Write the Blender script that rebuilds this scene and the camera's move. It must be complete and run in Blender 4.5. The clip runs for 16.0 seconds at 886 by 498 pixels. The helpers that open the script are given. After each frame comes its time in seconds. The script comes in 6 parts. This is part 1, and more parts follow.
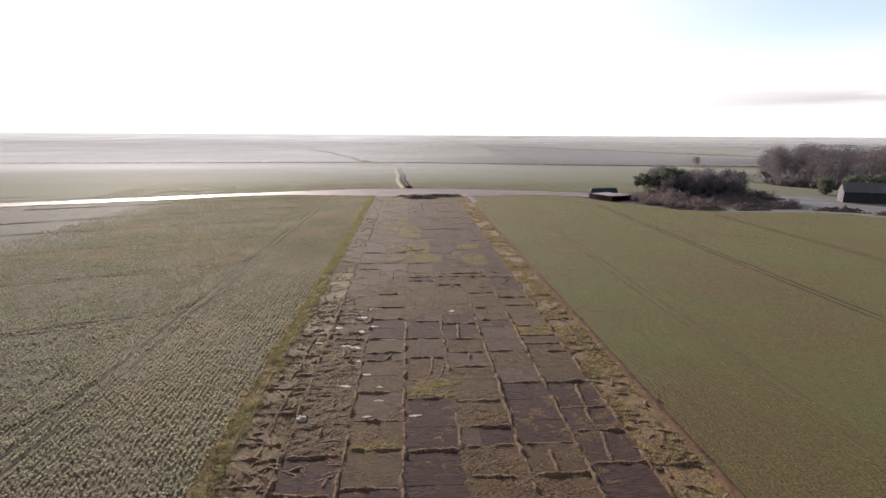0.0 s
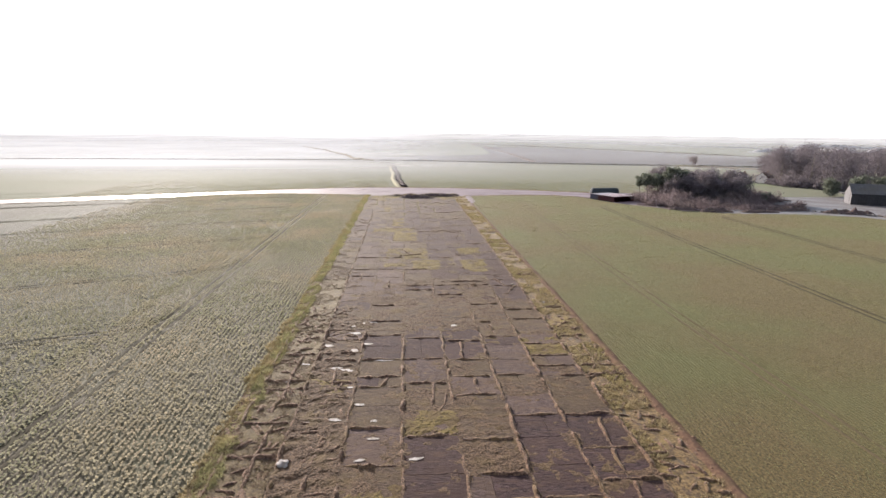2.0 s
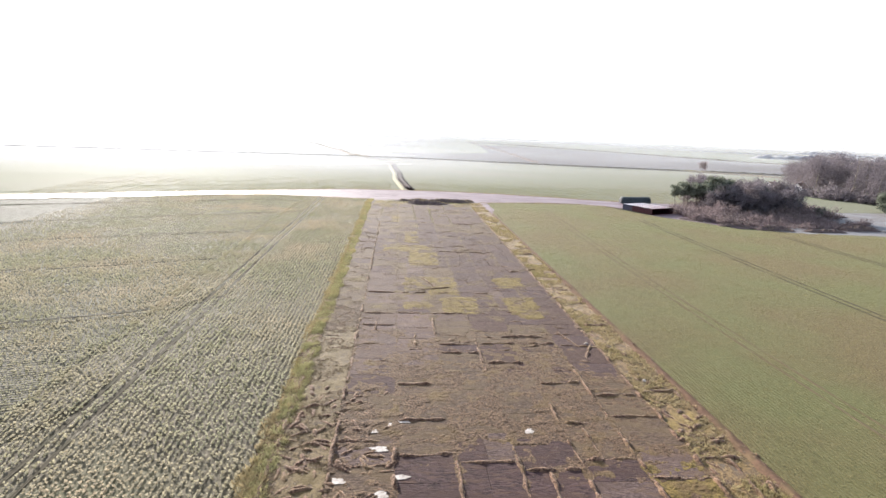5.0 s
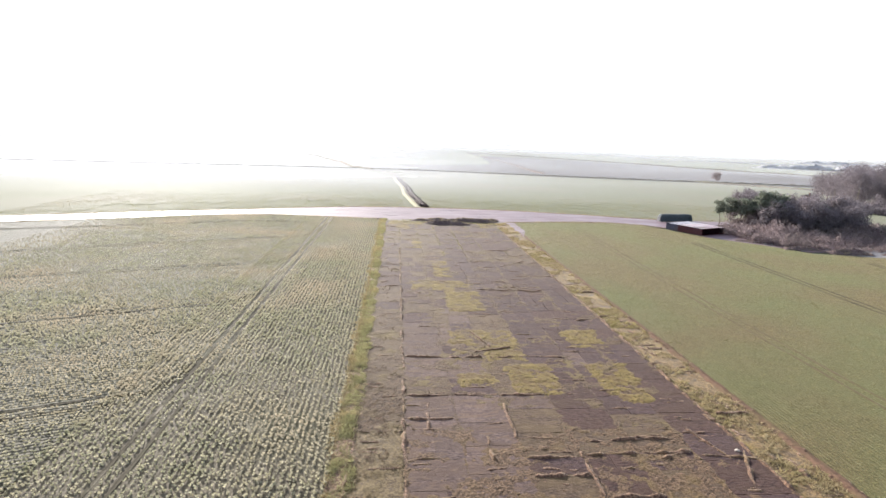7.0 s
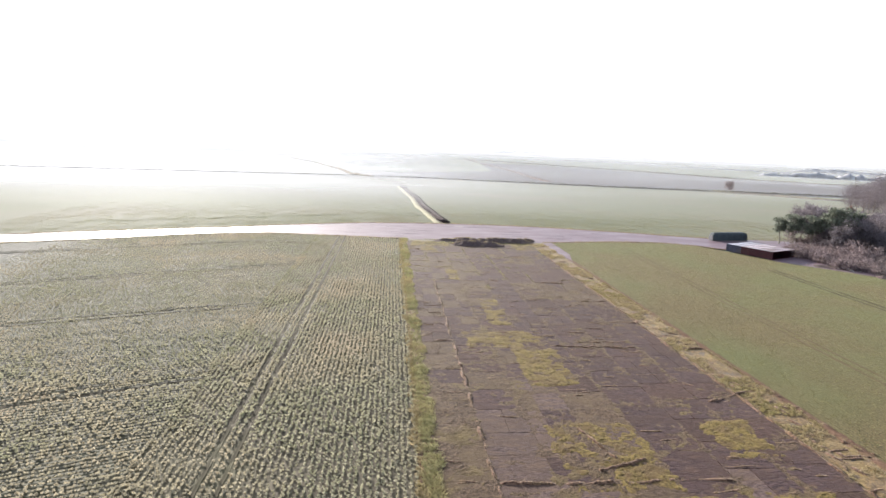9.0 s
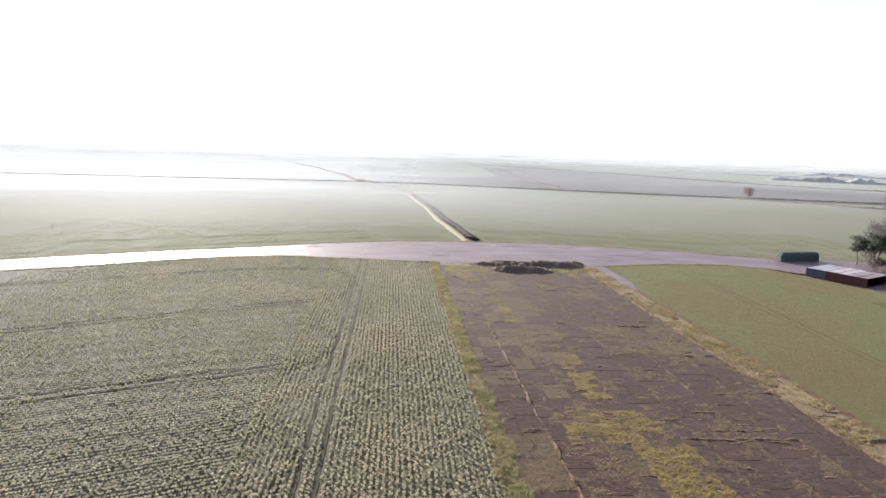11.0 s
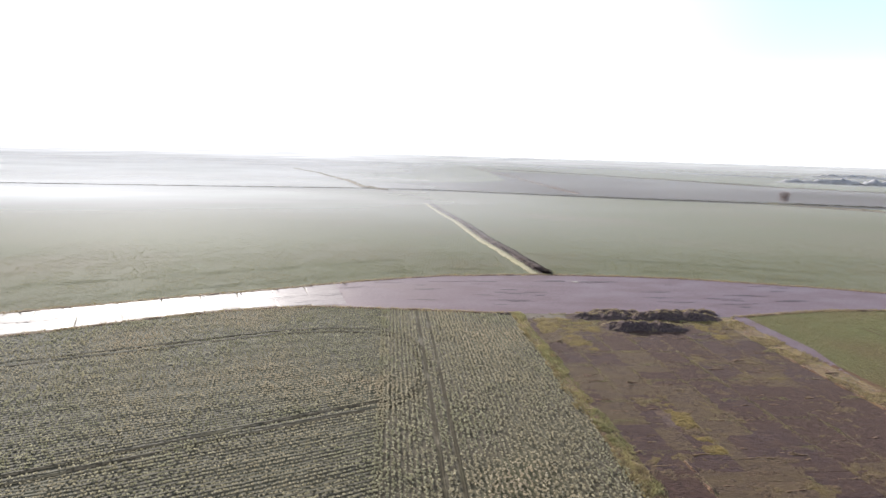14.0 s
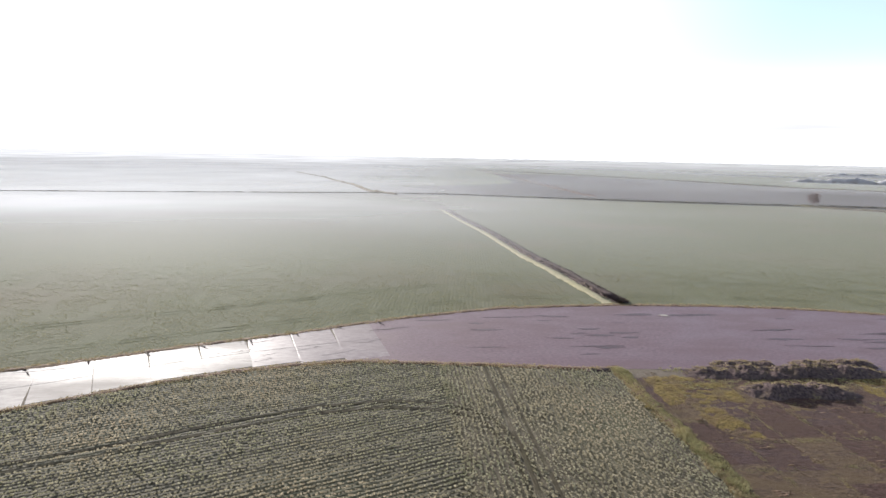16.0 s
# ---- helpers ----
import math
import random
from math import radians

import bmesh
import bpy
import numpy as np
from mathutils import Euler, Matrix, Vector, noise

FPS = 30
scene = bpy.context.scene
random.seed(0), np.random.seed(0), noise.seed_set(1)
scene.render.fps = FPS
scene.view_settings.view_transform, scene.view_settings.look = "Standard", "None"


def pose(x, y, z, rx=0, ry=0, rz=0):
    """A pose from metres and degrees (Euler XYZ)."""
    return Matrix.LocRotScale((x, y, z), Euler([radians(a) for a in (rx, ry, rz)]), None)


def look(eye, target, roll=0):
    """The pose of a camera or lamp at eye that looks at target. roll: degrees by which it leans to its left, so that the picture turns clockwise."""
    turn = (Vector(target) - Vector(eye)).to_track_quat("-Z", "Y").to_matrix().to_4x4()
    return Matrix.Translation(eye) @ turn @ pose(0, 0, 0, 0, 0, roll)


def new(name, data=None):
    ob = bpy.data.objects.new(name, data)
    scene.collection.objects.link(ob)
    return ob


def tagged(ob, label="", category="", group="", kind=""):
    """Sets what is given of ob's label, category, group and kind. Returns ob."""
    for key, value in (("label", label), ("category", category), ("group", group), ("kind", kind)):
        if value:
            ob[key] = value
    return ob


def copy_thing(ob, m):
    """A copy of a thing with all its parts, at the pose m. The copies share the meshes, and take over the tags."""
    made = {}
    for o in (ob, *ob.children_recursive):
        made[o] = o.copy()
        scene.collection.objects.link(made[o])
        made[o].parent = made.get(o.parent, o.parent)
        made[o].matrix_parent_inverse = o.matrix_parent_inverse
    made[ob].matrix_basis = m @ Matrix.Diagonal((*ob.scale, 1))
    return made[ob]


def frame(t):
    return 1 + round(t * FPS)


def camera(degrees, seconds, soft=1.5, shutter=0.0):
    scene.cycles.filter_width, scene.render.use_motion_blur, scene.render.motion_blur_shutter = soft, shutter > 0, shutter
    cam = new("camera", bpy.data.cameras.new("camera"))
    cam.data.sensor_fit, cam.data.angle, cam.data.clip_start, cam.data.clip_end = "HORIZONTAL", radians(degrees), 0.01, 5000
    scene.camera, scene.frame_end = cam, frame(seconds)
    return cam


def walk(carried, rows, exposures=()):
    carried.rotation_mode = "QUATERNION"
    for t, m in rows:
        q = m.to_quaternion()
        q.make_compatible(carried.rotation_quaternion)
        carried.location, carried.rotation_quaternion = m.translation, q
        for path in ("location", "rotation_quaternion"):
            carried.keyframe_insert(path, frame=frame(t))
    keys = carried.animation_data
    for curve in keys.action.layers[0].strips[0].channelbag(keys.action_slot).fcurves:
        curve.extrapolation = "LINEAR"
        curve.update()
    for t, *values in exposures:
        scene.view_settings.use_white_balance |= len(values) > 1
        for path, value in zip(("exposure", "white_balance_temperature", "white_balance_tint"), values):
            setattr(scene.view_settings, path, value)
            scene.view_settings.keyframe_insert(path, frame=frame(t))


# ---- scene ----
cam = camera(78.3, 16.0)
PATH = [
    (0, (0.203, -7.046, 30.061), (0.32, -5.094, 29.646), 0.3),
    (0.5, (0.092, -5.977, 29.956), (0.214, -4.026, 29.534), 0.4),
    (1, (0.043, -4.256, 29.949), (0.169, -2.304, 29.532), 0.4),
    (1.5, (-0.118, -1.688, 29.94), (0.015, 0.265, 29.527), 0.5),
    (2, (-0.411, 1.683, 29.892), (-0.272, 3.633, 29.469), 0.7),
    (2.5, (-0.834, 5.799, 29.87), (-0.69, 7.741, 29.411), 0.8),
    (3, (-1.476, 10.525, 29.855), (-1.329, 12.465, 29.394), 1.0),
    (3.5, (-2.428, 15.726, 29.857), (-2.277, 17.668, 29.401), 1.2),
    (4, (-3.715, 21.235, 29.816), (-3.554, 23.177, 29.365), 1.6),
    (4.2, (-4.28, 23.612, 29.808), (-4.12, 25.555, 29.361), 2.1),
    (6.3, (-10.672, 49.856, 29.444), (-10.497, 51.807, 29.038), 2.2),
    (6.5, (-11.369, 52.418, 29.438), (-11.197, 54.37, 29.036), 2.1),
    (7, (-13.351, 58.917, 29.512), (-13.176, 60.87, 29.118), 2.0),
    (7.5, (-15.418, 65.345, 29.58), (-15.237, 67.299, 29.19), 2.2),
    (8, (-17.597, 72.054, 29.678), (-17.412, 74.009, 29.294), 2.2),
    (8.5, (-19.889, 78.974, 29.756), (-19.698, 80.929, 29.378), 2.2),
    (9, (-22.088, 85.935, 29.858), (-21.894, 87.891, 29.486), 2.2),
    (9.2, (-22.891, 88.599, 29.901), (-22.699, 90.555, 29.534), 2.0),
    (11.5, (-32.338, 116.682, 31.295), (-32.145, 118.641, 30.939), 2.1),
    (12, (-34.645, 123.377, 31.432), (-34.45, 125.336, 31.079), 1.9),
    (12.5, (-36.902, 130.581, 31.583), (-36.706, 132.541, 31.233), 1.8),
    (13, (-39.17, 138.107, 31.748), (-38.976, 140.067, 31.399), 1.8),
    (13.5, (-41.609, 145.803, 31.894), (-41.411, 147.763, 31.545), 1.8),
    (14, (-44.044, 153.458, 32.026), (-43.847, 155.418, 31.68), 1.7),
    (14.5, (-46.362, 160.808, 32.119), (-46.165, 162.769, 31.775), 1.5),
    (15, (-48.488, 168.047, 32.183), (-48.295, 170.008, 31.84), 1.4),
    (15.5, (-50.65, 175.142, 32.205), (-50.453, 177.102, 31.861), 1.4),
    (16, (-52.874, 182.174, 32.243), (-52.683, 184.136, 31.904), 1.2),
]
walk(cam, [(t, look(eye, target, roll)) for t, eye, target, roll in PATH],
     exposures=[(0.0, 1.02, 6850, 15), (1.0, 1.28, 6750, 14), (2.5, 1.8, 6600, 13), (4.0, 2.1, 6450, 11), (7.0, 2.12, 6350, 10), (9.0, 1.97, 6350, 10),
                (12.5, 1.64, 6350, 10), (16.0, 1.36, 6350, 10)])

# ---- light ----
SUN_AZ, SUN_EL = radians(-24), radians(17)      # azimuth from +Y towards +X
world = bpy.data.worlds.new("sky")
scene.world = world
world.use_nodes = True
wn, wl = world.node_tree.nodes, world.node_tree.links
sky = wn.new("ShaderNodeTexSky")
sky.sky_type = "NISHITA"
sky.sun_disc = False
sky.sun_elevation, sky.sun_rotation = SUN_EL, SUN_AZ
sky.air_density, sky.dust_density, sky.ozone_density, sky.altitude = 1.0, 0.15, 1.5, 80
wn["Background"].inputs["Strength"].default_value = 1.0
dim = wn.new("ShaderNodeVectorMath")            # clear sky
dim.operation = "SCALE"
dim.inputs["Scale"].default_value = 0.09
wl.new(sky.outputs["Color"], dim.inputs[0])
wc = wn.new("ShaderNodeTexCoord")
ws = wn.new("ShaderNodeSeparateXYZ")
wl.new(wc.outputs["Generated"], ws.inputs["Vector"])
wm = wn.new("ShaderNodeMapping")                # flat streaks of cloud
wm.inputs["Scale"].default_value = (1.5, 1.5, 32)
wl.new(wc.outputs["Generated"], wm.inputs["Vector"])
cloud = wn.new("ShaderNodeTexNoise")
cloud.inputs["Scale"].default_value, cloud.inputs["Detail"].default_value = 1.7, 5
wl.new(wm.outputs["Vector"], cloud.inputs["Vector"])
sun_dir = Vector((math.sin(SUN_AZ) * math.cos(SUN_EL), math.cos(SUN_AZ) * math.cos(SUN_EL), math.sin(SUN_EL)))


def span(source, low, high, start, end, smooth=True):
    """A ramp from start to end while the source goes from low to high."""
    r = wn.new("ShaderNodeMapRange")
    if smooth:
        r.interpolation_type = "SMOOTHSTEP"
    r.inputs["From Min"].default_value, r.inputs["From Max"].default_value = low, high
    r.inputs["To Min"].default_value, r.inputs["To Max"].default_value = start, end
    wl.new(source, r.inputs["Value"])
    return r.outputs["Result"]


def times(p, q):
    k = wn.new("ShaderNodeMath")
    k.operation = "MULTIPLY"
    wl.new(p, k.inputs[0])
    wl.new(q, k.inputs[1])
    return k.outputs[0]


def blend(factor, p, q):
    k = wn.new("ShaderNodeMix")
    k.data_type = "RGBA"
    wl.new(factor, k.inputs["Factor"])
    for s, x in ((k.inputs["A"], p), (k.inputs["B"], q)):
        if isinstance(x, tuple):
            s.default_value = x
        else:
            wl.new(x, s)
    return k.outputs["Result"]


near_sun = wn.new("ShaderNodeVectorMath")       # cosine of the angle from the sun
near_sun.operation = "DOT_PRODUCT"
near_sun.inputs[1].default_value = sun_dir
wl.new(wc.outputs["Generated"], near_sun.inputs[0])
glow = near_sun.outputs["Value"]
# high thin veil: thick at the horizon and round the sun, clear elsewhere
clear = times(span(ws.outputs["Z"], 0.03, 0.17, 0.0, 0.78), span(glow, 0.50, 0.97, 1.0, 0.0))
hazy = blend(clear, (0.60, 0.595, 0.615, 1), dim.outputs["Vector"])
# low lilac streaks away from the sun
band = times(times(span(ws.outputs["Z"], 0.010, 0.036, 0.0, 1.0), span(ws.outputs["Z"], 0.055, 0.09, 1.0, 0.0)),
             times(span(cloud.outputs["Fac"], 0.30, 0.62, 0.0, 0.62), span(glow, 0.42, 0.74, 1.0, 0.0)))
wl.new(blend(band, hazy, (0.22, 0.216, 0.235, 1)), wn["Background"].inputs["Color"])
sun = new("sun", bpy.data.lights.new("sun", "SUN"))
sun.data.energy, sun.data.angle, sun.data.color = 4.9, radians(0.8), (1.0, 0.94, 0.86)
sun.matrix_world = look(sun_dir * 100, (0, 0, 0))

# ---- materials ----
def make(name, low, high, stain, fine=3.0, coarse=0.12, rough=0.85, bump=0.5, depth=0.05, spec=0.4, vary="", amount=0.25,
         sheen=0.0, sheen_tint=(1, 1, 1), thin=0.0, metal=0.0, stain_at=(0.5, 0.7), stretch=(1, 1, 1), coat=0.0, bands=None, rough_var=0.0, fleck=None, hard=0.18):
    """A weathered surface: fine grain from low to high, broad stains, and one random tint for each piece."""
    m = bpy.data.materials.new(name)
    m.use_nodes = True
    n, l = m.node_tree.nodes, m.node_tree.links
    b = n["Principled BSDF"]
    co = n.new("ShaderNodeNewGeometry")
    mp = n.new("ShaderNodeMapping")
    mp.inputs["Scale"].default_value = stretch
    l.new(co.outputs["Position"], mp.inputs["Vector"])
    a = n.new("ShaderNodeTexNoise")
    a.inputs["Scale"].default_value, a.inputs["Detail"].default_value, a.inputs["Roughness"].default_value = fine, 6, 0.65
    c = n.new("ShaderNodeTexNoise")
    c.inputs["Scale"].default_value, c.inputs["Detail"].default_value = coarse, 4
    l.new(mp.outputs["Vector"], a.inputs["Vector"])
    l.new(mp.outputs["Vector"], c.inputs["Vector"])
    r1 = n.new("ShaderNodeValToRGB")
    r1.color_ramp.elements[0].position, r1.color_ramp.elements[1].position = 0.5 - hard, 0.5 + hard
    r1.color_ramp.elements[0].color, r1.color_ramp.elements[1].color = (*low, 1), (*high, 1)
    l.new(a.outputs["Fac"], r1.inputs["Fac"])
    r2 = n.new("ShaderNodeMapRange")
    r2.inputs["From Min"].default_value, r2.inputs["From Max"].default_value = stain_at
    l.new(c.outputs["Fac"], r2.inputs["Value"])
    mx = n.new("ShaderNodeMix")
    mx.data_type = "RGBA"
    l.new(r2.outputs["Result"], mx.inputs["Factor"])
    l.new(r1.outputs["Color"], mx.inputs["A"])
    mx.inputs["B"].default_value = (*stain, 1)
    colour = mx.outputs["Result"]
    if fleck:                                   # crusts with a ragged edge: size, colour, how much
        fn = n.new("ShaderNodeTexNoise")
        fn.inputs["Scale"].default_value, fn.inputs["Detail"].default_value, fn.inputs["Roughness"].default_value = fleck[0], 8, 0.72
        l.new(mp.outputs["Vector"], fn.inputs["Vector"])
        fr = n.new("ShaderNodeMapRange")
        fr.inputs["From Min"].default_value, fr.inputs["From Max"].default_value = fleck[2], fleck[2] + 0.07
        l.new(fn.outputs["Fac"], fr.inputs["Value"])
        fm = n.new("ShaderNodeMix")
        fm.data_type = "RGBA"
        l.new(fr.outputs["Result"], fm.inputs["Factor"])
        l.new(colour, fm.inputs["A"])
        fm.inputs["B"].default_value = (*fleck[1], 1)
        colour = fm.outputs["Result"]
    if vary:
        src = n.new("ShaderNodeNewGeometry" if vary == "island" else "ShaderNodeObjectInfo")
        out = src.outputs["Random Per Island" if vary == "island" else "Random"]
        mr = n.new("ShaderNodeMapRange")
        mr.inputs["To Min"].default_value, mr.inputs["To Max"].default_value = 1 - amount, 1 + amount
        l.new(out, mr.inputs["Value"])
        hs = n.new("ShaderNodeHueSaturation")
        l.new(mr.outputs["Result"], hs.inputs["Value"])
        l.new(colour, hs.inputs["Color"])
        colour = hs.outputs["Color"]
    height = a.outputs["Fac"]
    if bands:
        wv = n.new("ShaderNodeTexWave")
        wv.bands_direction = "X"
        wm = n.new("ShaderNodeMapping")
        wm.inputs["Rotation"].default_value = (0, 0, radians(bands[1]))
        l.new(co.outputs["Position"], wm.inputs["Vector"])
        l.new(wm.outputs["Vector"], wv.inputs["Vector"])
        wv.inputs["Scale"].default_value, wv.inputs["Distortion"].default_value = math.pi / 10 / bands[0], 2.5
        wv.inputs["Detail"].default_value, wv.inputs["Detail Scale"].default_value = 2, 1.5
        ad = n.new("ShaderNodeMath")
        ad.operation = "MULTIPLY_ADD"
        ad.inputs[1].default_value = bands[2]
        l.new(wv.outputs["Fac"], ad.inputs[0])
        l.new(a.outputs["Fac"], ad.inputs[2])
        height = ad.outputs[0]
    l.new(colour, b.inputs["Base Color"])
    b.inputs["Roughness"].default_value = rough
    if rough_var:
        rr = n.new("ShaderNodeMapRange")
        rr.inputs["From Min"].default_value, rr.inputs["From Max"].default_value = 0.35, 0.65
        rr.inputs["To Min"].default_value, rr.inputs["To Max"].default_value = max(0.05, rough - rough_var), min(1, rough + rough_var)
        l.new(c.outputs["Fac"], rr.inputs["Value"])
        l.new(rr.outputs["Result"], b.inputs["Roughness"])
    b.inputs["Specular IOR Level"].default_value = spec
    b.inputs["Metallic"].default_value = metal
    # sheen brightens surfaces seen at low angles, standing in for haze
    b.inputs["Sheen Weight"].default_value = sheen
    b.inputs["Sheen Roughness"].default_value = 0.4
    b.inputs["Sheen Tint"].default_value = (*sheen_tint, 1)
    b.inputs["Coat Weight"].default_value = coat
    if bump:
        bp = n.new("ShaderNodeBump")
        bp.inputs["Strength"].default_value, bp.inputs["Distance"].default_value = bump, depth
        l.new(height, bp.inputs["Height"])
        l.new(bp.outputs["Normal"], b.inputs["Normal"])
    if thin:
        tr = n.new("ShaderNodeBsdfTranslucent")
        ms = n.new("ShaderNodeMixShader")
        ms.inputs["Fac"].default_value = thin
        l.new(colour, tr.inputs["Color"])
        l.new(b.outputs["BSDF"], ms.inputs[1])
        l.new(tr.outputs["BSDF"], ms.inputs[2])
        l.new(ms.outputs["Shader"], n["Material Output"].inputs["Surface"])
    return m


